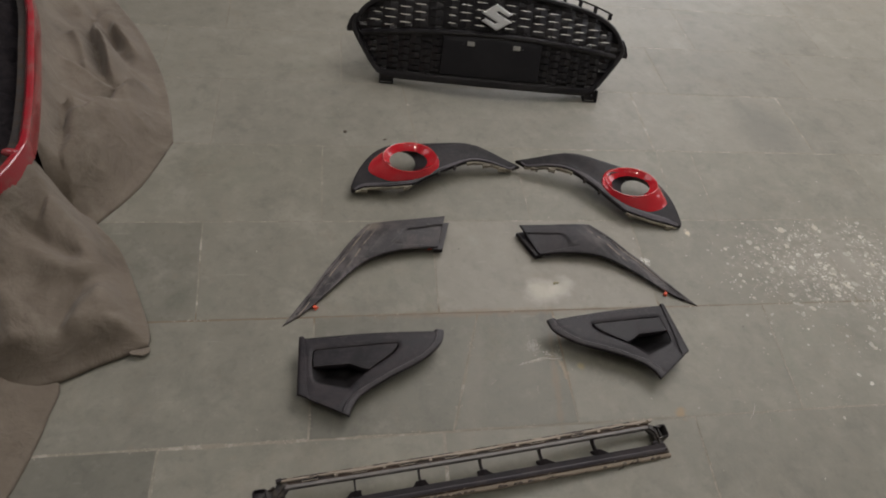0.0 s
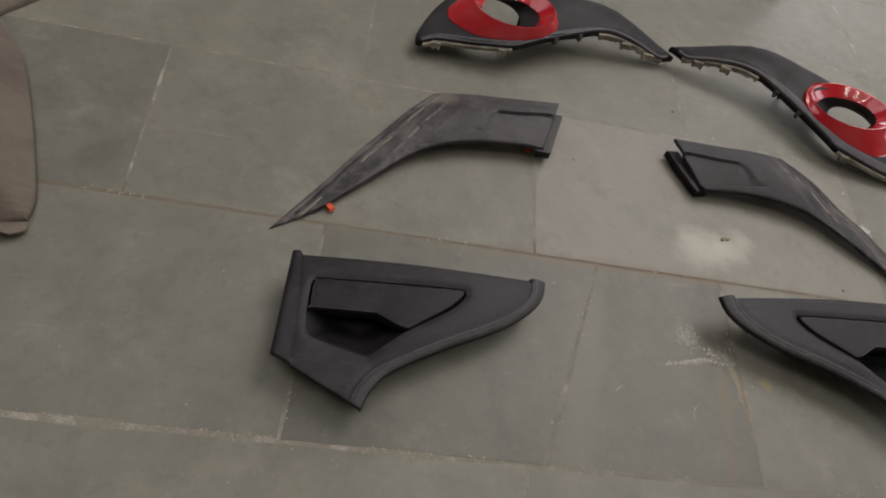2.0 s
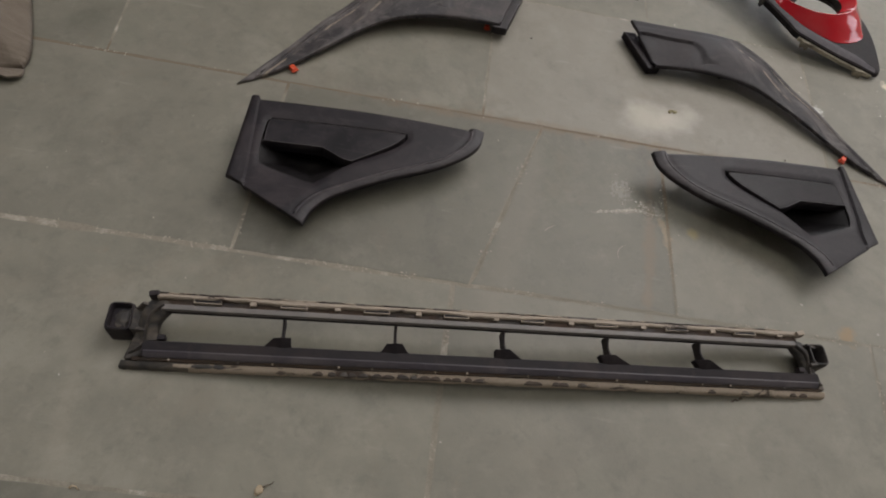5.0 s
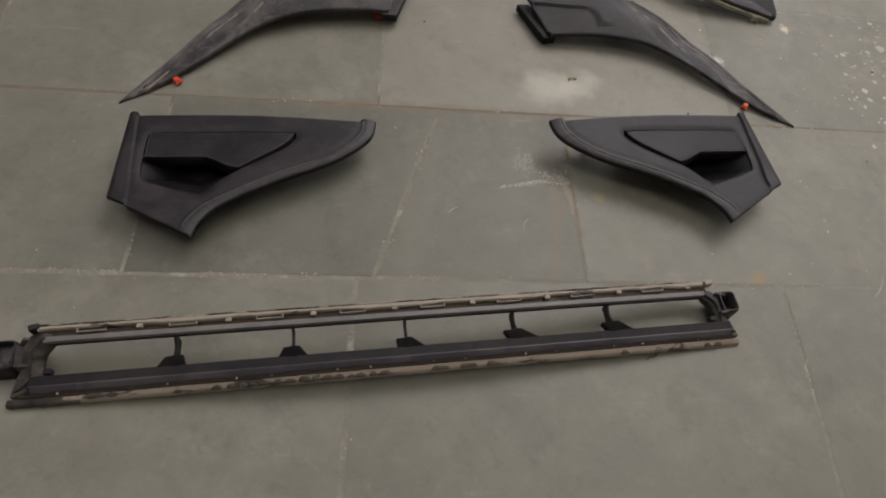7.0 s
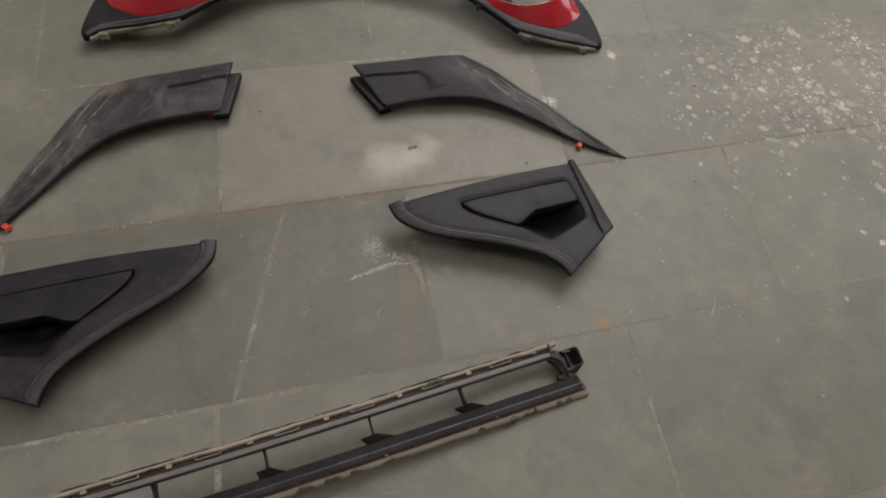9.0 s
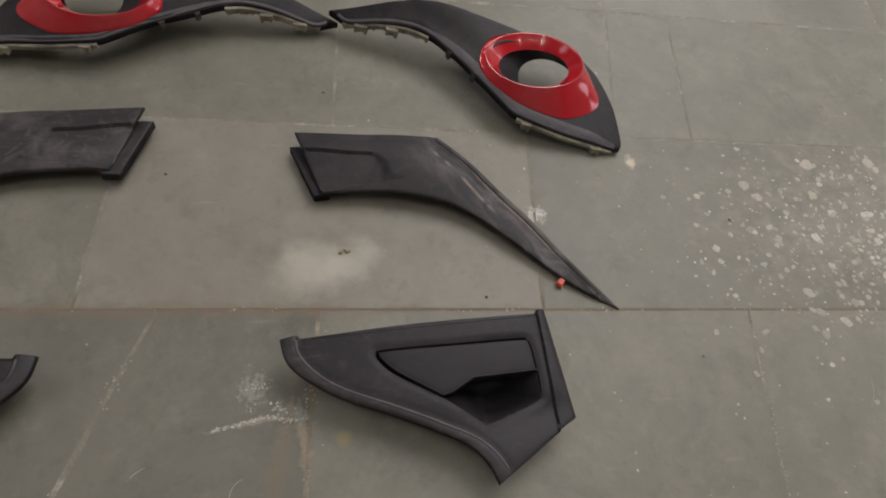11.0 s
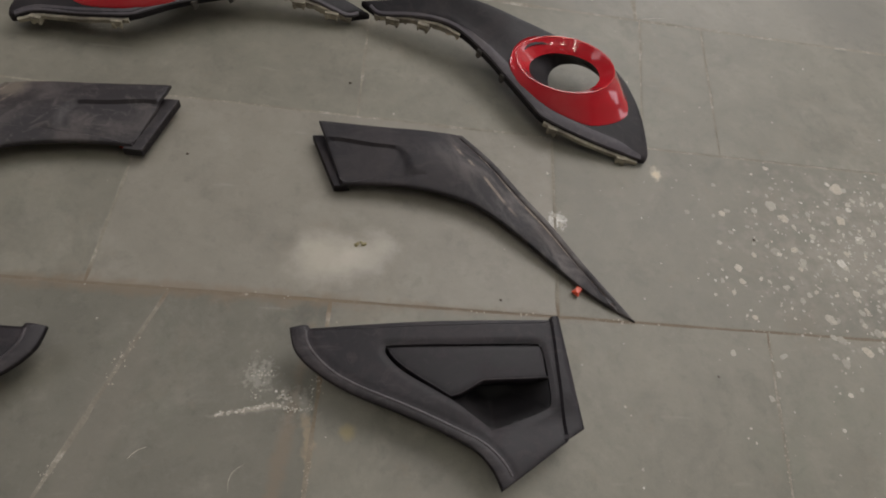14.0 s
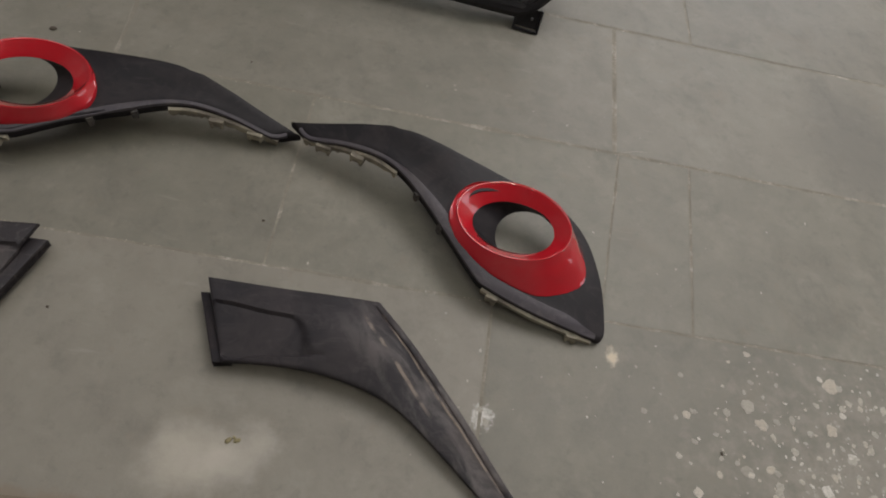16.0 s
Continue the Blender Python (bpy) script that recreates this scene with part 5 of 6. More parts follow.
grille = thing("front_grille", GRILLE_AT, "black honeycomb car front grille with chrome emblem, propped on floor", "car grille")


def bulge(u, w):
    """How far the grille's face stands forward (local z) at a place on it."""
    return 0.035 - 0.26 * u * u + 0.012 * math.sin(w * 10)


RIM = [(-0.345, 0.028, 1), (-0.375, 0.045), (-0.418, 0.105), (-0.452, 0.165), (-0.440, 0.200), (-0.395, 0.246), (-0.300, 0.283), (-0.150, 0.306), (0.0, 0.313),
       (0.150, 0.306), (0.300, 0.283), (0.395, 0.246), (0.440, 0.200), (0.452, 0.165), (0.418, 0.105), (0.375, 0.045), (0.345, 0.028, 1), (0.17, 0.0275), (0.0, 0.0275), (-0.17, 0.0275)]
rim = spaced(catmull(RIM, 6), 0.012)
bm = sweep([(x, y, bulge(x, y)) for x, y in rim], [(-0.010, -0.035), (-0.010, 0.000), (-0.005, 0.005), (0.004, 0.005), (0.011, -0.004), (0.011, -0.035)], up=(0, 0, 1), closed=True)
part("rim", bm, GRILLE_BLACK, grille)
part("rim_ledge", sweep([(x, y, bulge(x, y)) for x, y in rim], [(0.004, -0.010), (0.024, -0.012), (0.024, -0.020), (0.004, -0.022)], up=(0, 0, 1), closed=True), GRILLE_BLACK, grille)
inner = [tuple(p) for p in offset_in(rim, 0.004)]


def mid_bar(u):
    return 0.181 - 0.16 * u * u


bars = [(u / 100, mid_bar(u / 100), bulge(u / 100, mid_bar(u / 100)) + 0.002) for u in range(-43, 44, 2)]
part("middle_bar", sweep(bars, [(0.009, -0.014), (0.009, 0.001), (0.003, 0.006), (-0.004, 0.005), (-0.009, -0.002), (-0.009, -0.014)]), GRILLE_BLACK, grille)
part("bar_ledge", sweep(bars, [(0.020, -0.012), (0.020, -0.018), (-0.020, -0.018), (-0.020, -0.012)]), GRILLE_BLACK, grille)
part("lower_bar", sweep([(u / 100, 0.036, bulge(u / 100, 0.036) + 0.001) for u in range(-36, 37, 3)], [(0.011, -0.02), (0.011, -0.003), (0.004, 0.004), (-0.006, 0.002), (-0.006, -0.02)]), GRILLE_BLACK, grille)
part("lower_skirt", sweep([(u / 100, 0.0235, bulge(u / 100, 0.02) - 0.012) for u in range(-33, 37, 3)], [(0.009, -0.020), (0.009, 0.006), (-0.006, 0.010), (-0.006, -0.020)]), GRILLE_BLACK, grille)


def honeycomb(low, high, du, dw, hole_w, hole_h, pad):
    """Flat hexagonal holes in staggered columns, with raised pads between them."""
    bm = bmesh.new()
    for i in range(-15, 16):
        for j in range(0, 16):
            u, w = i * du, 0.03 + (j + (0.5 if i % 2 else 0.0)) * dw
            if not (low(u) < w < high(u)) or not inside([(u, w)], inner)[0] or line_distance([(u, w)], inner)[0] < 0.008:
                continue
            tile = [(-du / 2, 0), (-du / 2, -dw / 2), (0, -dw / 2), (du / 2, -dw / 2), (du / 2, 0), (du / 2, dw / 2), (0, dw / 2), (-du / 2, dw / 2)]
            hx, hy = hole_w / 2, hole_h / 2
            hole = [(-hx, 0), (-hx * 0.62, -hy), (0, -hy), (hx * 0.62, -hy), (hx, 0), (hx * 0.62, hy), (0, hy), (-hx * 0.62, hy)]
            z = bulge(u, w) - 0.006
            a = [bm.verts.new((u + x, w + y, z + (pad if x == 0 else 0.0) + bulge(u + x, w) - bulge(u, w))) for x, y in tile]
            b = [bm.verts.new((u + x, w + y, z + (pad * 0.6 if y else 0.0))) for x, y in hole]
            c = [bm.verts.new((u + x * 0.96, w + y * 0.9, z - 0.014)) for x, y in hole]
            for k in range(8):
                n = (k + 1) % 8
                bm.faces.new((a[k], a[n], b[n], b[k]))
                bm.faces.new((b[k], b[n], c[n], c[k]))
    bmesh.ops.remove_doubles(bm, verts=bm.verts, dist=0.0026)
    bmesh.ops.recalc_face_normals(bm, faces=bm.faces)
    sharpen(bm, 30)
    return bm


part("upper_honeycomb", honeycomb(lambda u: mid_bar(u) + 0.010, lambda u: 0.32, 0.0485, 0.0236, 0.0390, 0.0034, 0.011), GRILLE_BLACK, grille)
for side in (-1, 1):
    part("lower_honeycomb", honeycomb(lambda u: 0.045 if u * side > 0.165 else 9.0, lambda u: mid_bar(u) - 0.010, 0.036, 0.0225, 0.029, 0.0042, 0.010), GRILLE_BLACK, grille)
bm = plate([(-0.365, 0.028), (0.365, 0.028), (0.40, 0.07), (0.425, 0.15), (0.0, 0.176), (-0.425, 0.15), (-0.40, 0.07)], lambda xy: 0.035 - 0.26 * xy[:, 0] ** 2 - 0.026, 0.03, 0.001, 0.003, -1.0, 0.003)
part("backing", bm, POCKET_BLACK, grille)
bm = plate(catmull([(-0.166, 0.045, 1), (0.166, 0.045, 1), (0.163, 0.166, 1), (0.0, 0.172), (-0.163, 0.166, 1)], 3), lambda xy: 0.040 - 0.24 * xy[:, 0] ** 2 + 0.012 * np.sin(xy[:, 1] * 10), 0.015, 0.002, 0.012, -1.0, 0.003)
plate_panel = part("plate_mount", bm, PLATE_BLACK, grille, "smooth black number plate mount")
for u in (-0.072, 0.080):
    bm = plate([(u - 0.013, 0.142), (u + 0.011, 0.142), (u + 0.011, 0.156), (u - 0.013, 0.156)], lambda xy: 0.0425 - 0.24 * xy[:, 0] ** 2 + 0.012 * np.sin(xy[:, 1] * 10), 0.012, 0.0004, 0.0016, -1.0, 0.001)
    part("tape_patch", bm, STICKER, plate_panel, "grey foam tape patch")
    bm = bmesh.new()
    bmesh.ops.create_cone(bm, cap_ends=True, segments=10, radius1=0.003, radius2=0.003, depth=0.004, matrix=pose(u + (0.022 if u > 0 else -0.022), 0.148, 0.050))
    part("screw", bm, GRILLE_BLACK, plate_panel)

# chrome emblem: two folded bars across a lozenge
badge = [(-0.003, 0.040), (0.048, 0.014), (0.036, 0.0045), (0.004, 0.0195), (-0.003, 0.0155), (0.050, -0.010)]
badge = catmull([(x, y, 1) for x, y in badge] + [(-x, -y, 1) for x, y in badge], 3)
bm = plate([(x, y + 0.237) for x, y in badge], lambda xy: 0.062 + 0.0 * xy[:, 0], 0.006, 0.0028, 0.012, -1.0, 0.003)
part("emblem", bm, CHROME, grille, "polished chrome lozenge emblem")
bm = sweep([(-0.185, 0.185, bulge(0.185, 0.18) - 0.032), (-0.180, 0.300, bulge(0.18, 0.3) - 0.032)], [(0.034, -0.003), (0.034, 0.003), (-0.034, 0.003), (-0.034, -0.003)], up=(0, 0, 1))
part("rear_stay", bm, GRILLE_BLACK, grille)
bm = plate(catmull([(-0.05, 0.237), (-0.03, 0.262), (0.0, 0.278), (0.03, 0.262), (0.05, 0.237), (0.03, 0.212), (0.0, 0.196), (-0.03, 0.212)], 4), lambda xy: 0.050 + 0.0 * xy[:, 0], 0.012, 0.003, 0.02, -1.0, 0.003)
part("emblem_base", bm, GRILLE_BLACK, grille)

for side in (-1, 1):
    # folded feet that stand on the floor
    bm = bmesh.new()
    at = pose(side * 0.354 + 0.014, 0.006, bulge(0.346, 0.0) - 0.012)
    for x0, y0, x1, y1 in ((-0.024, -0.010, -0.020, 0.030), (0.020, -0.010, 0.024, 0.030), (-0.020, -0.010, 0.020, -0.006)):
        box(bm, x0, y0, -0.016, x1, y1, 0.014, 0.0012, at)
    box(bm, -0.021, -0.008, -0.006, 0.021, 0.028, -0.003, 0.001, at)
    foot = part("foot_tab", bm, GRILLE_BLACK, grille)
    bm = bmesh.new()
    bmesh.ops.create_icosphere(bm, subdivisions=2, radius=0.003, matrix=at @ pose(0.008, 0.012, -0.001))
    part("bolt", bm, STEEL, foot)
    # ears at the two ends
    ear = catmull([(0.0, -0.026, 1), (0.030, -0.028, 1), (0.033, -0.018, 1), (0.024, 0.008, 1), (0.010, 0.030, 1), (-0.006, 0.030, 1)], 3)
    bm = plate(ear, lambda xy: 0.004 + 0.0 * xy[:, 0], 0.008, 0.002, 0.014, -1.0, 0.003)
    bm.transform(Matrix.Translation((side * 0.447, 0.178, bulge(0.45, 0.18) - 0.012)) @ Matrix.Diagonal((side, 1, 1, 1)))
    if side < 0:
        bmesh.ops.reverse_faces(bm, faces=bm.faces)
    part("ear_tab", bm, GRILLE_BLACK, grille)
    # legs of the side brackets, which reach back to the floor
    bm = sweep([(side * 0.41, 0.12, bulge(0.41, 0.1) - 0.03), (side * 0.37, 0.13, -0.12), (side * 0.34, 0.135, -0.215)], [(0.012, -0.003), (0.012, 0.003), (-0.012, 0.003), (-0.012, -0.003)])
    part("rear_bracket", bm, GRILLE_BLACK, grille)
def crown(u, out):
    w = 0.313 - 0.24 * u * u - 0.25 * max(0, abs(u) - 0.25) ** 1.5
    return (u, w + out, bulge(u, w) - 0.012)


part("top_rail", sweep([crown(u / 100, 0.024) for u in range(-40, 41, 2)], [(0.0025, -0.003), (0.0025, 0.003), (-0.0025, 0.003), (-0.0025, -0.003)]), GRILLE_BLACK, grille)
for k in range(15):
    u = -0.392 + 0.056 * k
    a, b = crown(u, 0.004), crown(u, 0.0225)
    part("top_latch", sweep([a, b], [(0.006, -0.0025), (0.006, 0.0025), (-0.006, 0.0025), (-0.006, -0.0025)]), GRILLE_BLACK, grille)

# ---------------------------------------------------------------- canvas cover, heaped beside the car
def rumple(xy, scale, amount, seed):
    return np.array([noise.noise(Vector((x * scale + seed, y * scale, seed * 0.7))) for x, y in xy]) * amount


def creased(xy, scale, amount, seed):
    """Sharp-crested canvas creases."""
    return np.array([(1 - abs(noise.noise(Vector((x * scale + seed, y * scale * 0.8 + seed * 2, seed)))) * 2.2) for x, y in xy]) * amount


LIP = [(-1.31, 1.22), (-1.164, 0.890), (-1.102, 0.675), (-1.056, 0.488), (-1.026, 0.345), (-1.024, 0.285), (-1.046, 0.205), (-1.11, 0.13), (-1.28, 0.07)]


def signed(xy, pts):
    """Distance from an open line, the side on its left counted as positive, and how far along it (0..1)."""
    best, sign, along_it = np.full(len(xy), 1e9), np.ones(len(xy)), np.zeros(len(xy))
    p = [np.array(q, float) for q in pts]
    total = sum(np.linalg.norm(b - a) for a, b in zip(p, p[1:]))
    run = 0.0
    for a, b in zip(p, p[1:]):
        d = b - a
        length = np.linalg.norm(d)
        t = np.clip(((xy - a) @ d) / (length * length), 0, 1)
        off = xy - a - t[:, None] * d
        r = np.hypot(off[:, 0], off[:, 1])
        near = r < best
        best = np.where(near, r, best)
        sign = np.where(near, np.sign(d[0] * off[:, 1] - d[1] * off[:, 0]), sign)
        along_it = np.where(near, (run + t * length) / total, along_it)
        run += length
    return best * np.where(sign == 0, 1, sign), along_it


def crest(xy, pts, height, width, lean=0.0):
    """A fold (or, with a negative height, a valley) along a line, fading at its ends."""
    r, t = signed(xy, pts)
    w = 1.25 * width * np.where(r > 0, 1 + lean, 1 - lean)
    return height * (0.5 * np.exp(-((r / w) ** 2)) + 0.5 * np.exp(-np.abs(r / w) * 1.3)) * smooth(-0.15, 0.25, t) * smooth(1.15, 0.75, t)


def lap(xy, pts, height, reach):
    """Cloth lying over cloth: a sharp step along a line, higher on its left, that dies away."""
    r, t = signed(xy, pts)
    return height * smooth(-0.0055, 0.0045, r) * np.exp(-np.maximum(r, 0) / reach) * smooth(-0.05, 0.15, t) * smooth(1.05, 0.85, t)


def cloth(outline, hem_line, base, folds, laps, hem, seed, ramp=0.10, wave=None, step=0.0065):
    """A sheet of canvas lying from the bumper down to its hem."""

    def face(xy):
        d = line_distance(xy, catmull(hem_line, 5, False), False)
        soft = xy + np.stack([rumple(xy, 5, 0.05, seed + 11), rumple(xy, 5, 0.05, seed + 13)], 1)
        off_lip = smooth(0.010, 0.075, line_distance(xy, LIP, False))
        crumple = creased(soft, 3.0, 0.024, seed + 3) - 0.006 + creased(soft, 7.5, 0.014, seed + 8) - 0.006 + creased(soft, 18, 0.0030, seed + 6)
        z = base(xy) + rumple(soft, 5, 0.012, seed) * (0.3 + 0.7 * off_lip) + crumple * off_lip
        if wave:
            # long pleats running down from the bumper
            angle, period, height, mask = wave
            turned = np.stack([soft[:, 0] * math.cos(angle) + soft[:, 1] * math.sin(angle), (soft[:, 1] * math.cos(angle) - soft[:, 0] * math.sin(angle)) * 0.22], 1) / period
            z = z + creased(turned, 1.0, height, seed + 2) * mask(xy) * off_lip
        for f in folds:
            z = z + crest(soft * 0.35 + xy * 0.65, *f) * 1.45 * off_lip
        for f in laps:
            z = z + lap(xy, *f) * off_lip
        roll = 0.004 * np.exp(-((d - 0.009) / 0.005) ** 2)
        return np.maximum(hem * 0.6, hem + roll + z * smooth(0.0, ramp, d))

    round_it = catmull(outline, 5)
    edges = []
    for pts, *_ in laps:
        edges += [beside(pts, off, round_it, 0.012) for off in (-0.005, 0.0, 0.006)]
    bm = plate(round_it, face, step, 0.003, 0.008, 0.0, 0.004, lines=edges)
    # let the weave relax, so that no fold has a saw-toothed crest
    inner = [v for v in bm.verts if not v.is_boundary and all(abs(f.normal.z) > 0.05 for f in v.link_faces)]
    for _ in range(4):
        bmesh.ops.smooth_vert(bm, verts=inner, factor=0.5, use_axis_z=True)
    return bm


def from_lip(xy, reach):
    return np.exp(-(line_distance(xy, LIP, False) / reach) ** 1.3)


cover = thing("car_cover", pose(0, 0, 0), "crumpled brown-grey canvas car cover heaped on stone floor", "cloth cover")
HEM_A = [(-1.19, 1.48), (-1.11, 1.363), (-0.976, 1.142), (-0.886, 0.940), (-0.835, 0.773), (-0.801, 0.612, 1), (-0.857, 0.430), (-0.937, 0.296, 1)]
bm = cloth(HEM_A + [(-0.99, 0.25), (-1.022, 0.30), (-1.026, 0.36), (-1.052, 0.488), (-1.100, 0.675), (-1.162, 0.89), (-1.30, 1.22), (-1.38, 1.48)], HEM_A + [(-0.99, 0.25), (-1.015, 0.29)],
           lambda xy: 0.035 + 0.100 * from_lip(xy, 0.085) + 0.10 * from_lip(xy, 0.030),
           [([(-1.171, 0.998), (-1.092, 0.899), (-1.041, 0.777)], -0.020, 0.022), ([(-1.16, 1.25), (-1.10, 1.051), (-1.045, 0.873), (-0.990, 0.775)], -0.030, 0.016, 0.3), ([(-1.12, 1.20), (-1.065, 1.02), (-1.010, 0.88), (-0.965, 0.775)], 0.040, 0.016),
            ([(-1.163, 1.25), (-1.06, 1.10), (-0.995, 0.955), (-0.950, 0.83)], -0.026, 0.020), ([(-1.060, 1.16), (-0.975, 1.02), (-0.920, 0.90)], 0.028, 0.020), ([(-1.03, 1.09), (-0.935, 0.935), (-0.868, 0.79), (-0.840, 0.66)], -0.020, 0.022, -0.3),
            ([(-1.125, 0.98), (-1.075, 0.87), (-1.025, 0.765)], 0.030, 0.014), ([(-1.10, 0.72), (-1.02, 0.66), (-0.94, 0.66)], -0.014, 0.030), ([(-1.045, 0.62), (-1.02, 0.50), (-0.995, 0.39)], -0.034, 0.016, -0.4),
            ([(-1.070, 0.54), (-1.040, 0.44), (-1.020, 0.35)], 0.026, 0.010), ([(-1.055, 0.50), (-1.030, 0.41)], -0.030, 0.008), ([(-0.93, 0.60), (-0.87, 0.53)], 0.008, 0.03)],
           [([(-0.905, 0.835), (-0.944, 0.712), (-1.013, 0.752), (-1.089, 0.788), (-1.16, 0.800)], 0.050, 0.20), ([(-0.93, 0.655), (-1.0, 0.612), (-1.045, 0.577), (-1.009, 0.434), (-0.975, 0.33)], 0.048, 0.20)], 0.008, 1.3,
           wave=(0.37, 0.095, 0.030, lambda xy: 0.25 + 0.75 * smooth(0.72, 0.86, xy[:, 1])), step=0.0055)
part("draped_side", bm, CANVAS, cover)
HEM_B = [(-1.045, 0.450), (-1.008, 0.385), (-0.924, 0.280), (-0.863, 0.205), (-0.803, 0.083), (-0.757, -0.027), (-0.752, -0.066, 1), (-0.80, -0.091), (-0.855, -0.116), (-0.925, -0.150), (-1.02, -0.165), (-1.15, -0.13), (-1.70, -0.20)]
bm = cloth(HEM_B + [(-1.70, 0.04), (-1.28, 0.065), (-1.10, 0.122), (-1.048, 0.205), (-1.026, 0.285), (-1.030, 0.360)], HEM_B,
           lambda xy: 0.055 + 0.090 * from_lip(xy, 0.09) + 0.09 * from_lip(xy, 0.035),
           [([(-1.00, 0.285), (-1.00, 0.22), (-1.03, 0.155)], -0.060, 0.018), ([(-1.020, 0.33), (-0.985, 0.25), (-0.97, 0.19)], 0.030, 0.014), ([(-1.061, 0.206), (-0.975, 0.145), (-0.896, 0.120)], -0.024, 0.022, -0.3), ([(-1.01, 0.13), (-0.93, 0.085), (-0.86, 0.075)], 0.014, 0.022),
            ([(-0.845, 0.103), (-0.900, 0.056), (-0.911, -0.018), (-0.915, -0.10)], -0.020, 0.020, 0.4), ([(-0.806, -0.004), (-0.867, -0.062)], -0.014, 0.016), ([(-0.83, 0.05), (-0.88, 0.0), (-0.89, -0.06)], 0.012, 0.022), ([(-1.00, -0.02), (-0.97, -0.12)], 0.012, 0.03)],
           [([(-1.06, -0.02), (-1.053, 0.038), (-1.040, 0.091), (-1.036, 0.172), (-1.028, 0.263), (-1.075, 0.30), (-1.118, 0.33)], 0.060, 0.35)], 0.013, 5.1, 0.07, wave=(0.60, 0.14, 0.016, lambda xy: 1.0 + 0 * xy[:, 0]), step=0.0055)
# a small turned-up corner of the hem
merge(bm, plate(catmull([(-0.752, -0.066, 1), (-0.748, -0.082), (-0.760, -0.094, 1), (-0.785, -0.090), (-0.780, -0.078)], 3), lambda xy: 0.013 - 0.20 * (xy[:, 0] + 0.775) - 0.3 * (xy[:, 1] + 0.08), 0.005, 0.001, 0.003, 0.001, 0.002))
part("gathered_corner", bm, CANVAS, cover)
HEM_C = [(-0.97, -0.09), (-0.912, -0.150), (-0.916, -0.22), (-0.922, -0.276), (-0.943, -0.371), (-0.99, -0.50), (-1.06, -0.66), (-1.2, -0.8), (-1.7, -0.95)]
bm = cloth(HEM_C + [(-1.7, 0.0), (-1.1, 0.0)], HEM_C, lambda xy: 0.012 + 0.18 * smooth(-0.97, -1.35, xy[:, 0]),
           [([(-1.05, -0.12), (-0.96, -0.35)], 0.030, 0.03), ([(-1.12, -0.3), (-1.00, -0.5)], 0.035, 0.03), ([(-1.02, -0.12), (-0.98, -0.28)], -0.02, 0.022)], [], 0.008, 9.4, step=0.009)
part("trailing_edge", bm, CANVAS, cover)

# ---------------------------------------------------------------- edge of the red car body with its tyre-black opening
bumper = thing("red_bumper", pose(0, 0, 0), "red painted car bumper edge with black opening, partly covered", "car bumper")
lip = [(x, y, 0.256 + 0.04 * max(0.0, y - 0.5)) for x, y in spaced(catmull(LIP, 6, False), 0.02, False)]
part("painted_lip", sweep(lip, [(0.009, -0.045), (0.0115, -0.012), (0.009, 0.000), (0.003, 0.005), (-0.004, 0.005), (-0.0095, 0.001), (-0.0115, -0.010), (-0.011, -0.045)]), RED_DUSTY, bumper, "dusty red painted lip")
part("inner_ledge", sweep([(x - 0.022, y + 0.004, z - 0.016) for x, y, z in lip], [(0.011, -0.03), (0.011, 0.004), (-0.011, 0.0), (-0.011, -0.03)]), LEDGE_BROWN, bumper, "brown dusty inner ledge")
bm = bmesh.new()
bmesh.ops.create_icosphere(bm, subdivisions=3, radius=0.013, matrix=pose(-1.036, 0.278, 0.258) @ Matrix.Diagonal((1.3, 0.8, 0.7, 1)))
part("corner_boss", bm, RED_DUSTY, bumper)
inside_edge = [(x - 0.020, y) for x, y in LIP] + [(-1.62, 0.12), (-1.65, 0.7), (-1.55, 1.25)]
bm = plate(catmull(inside_edge, 4), lambda xy: 0.22 + rumple(xy, 40, 0.02, 4.0) + 0.08 * smooth(-1.15, -1.35, xy[:, 0]) - 0.05 * from_lip(xy, 0.03), 0.014, 0.003, 0.22, 0.0, 0.004)
part("opening_liner", bm, RUBBER, bumper, "black pitted liner")

# ---------------------------------------------------------------- bits lying about
def crumb(name, x, y, size, seed, mat, label, flat=0.45):
    r = random.Random(seed)
    bm = bmesh.new()
    bmesh.ops.create_icosphere(bm, subdivisions=2, radius=1.0)
    sx, sy, sz = size * r.uniform(0.8, 1.3), size * r.uniform(0.5, 0.9), size * flat
    for v in bm.verts:
        k = 1 + 0.35 * noise.noise(v.co * 1.7 + Vector((seed, 0, 0)))
        v.co = Vector((v.co.x * sx * k, v.co.y * sy * k, max(-0.9, v.co.z) * sz * k + sz * 0.8))
    sharpen(bm, 25)
    ob = part(name, bm, mat)
    ob.matrix_world = pose(x, y, 0.0, 0, 0, r.uniform(0, 360))
    return tagged(ob, label, "debris", "crumbs on the floor")


DIRT, STRAW = "small dark crumb of dried dirt on stone floor", "tiny straw-coloured dry leaf crumb on pale stain"


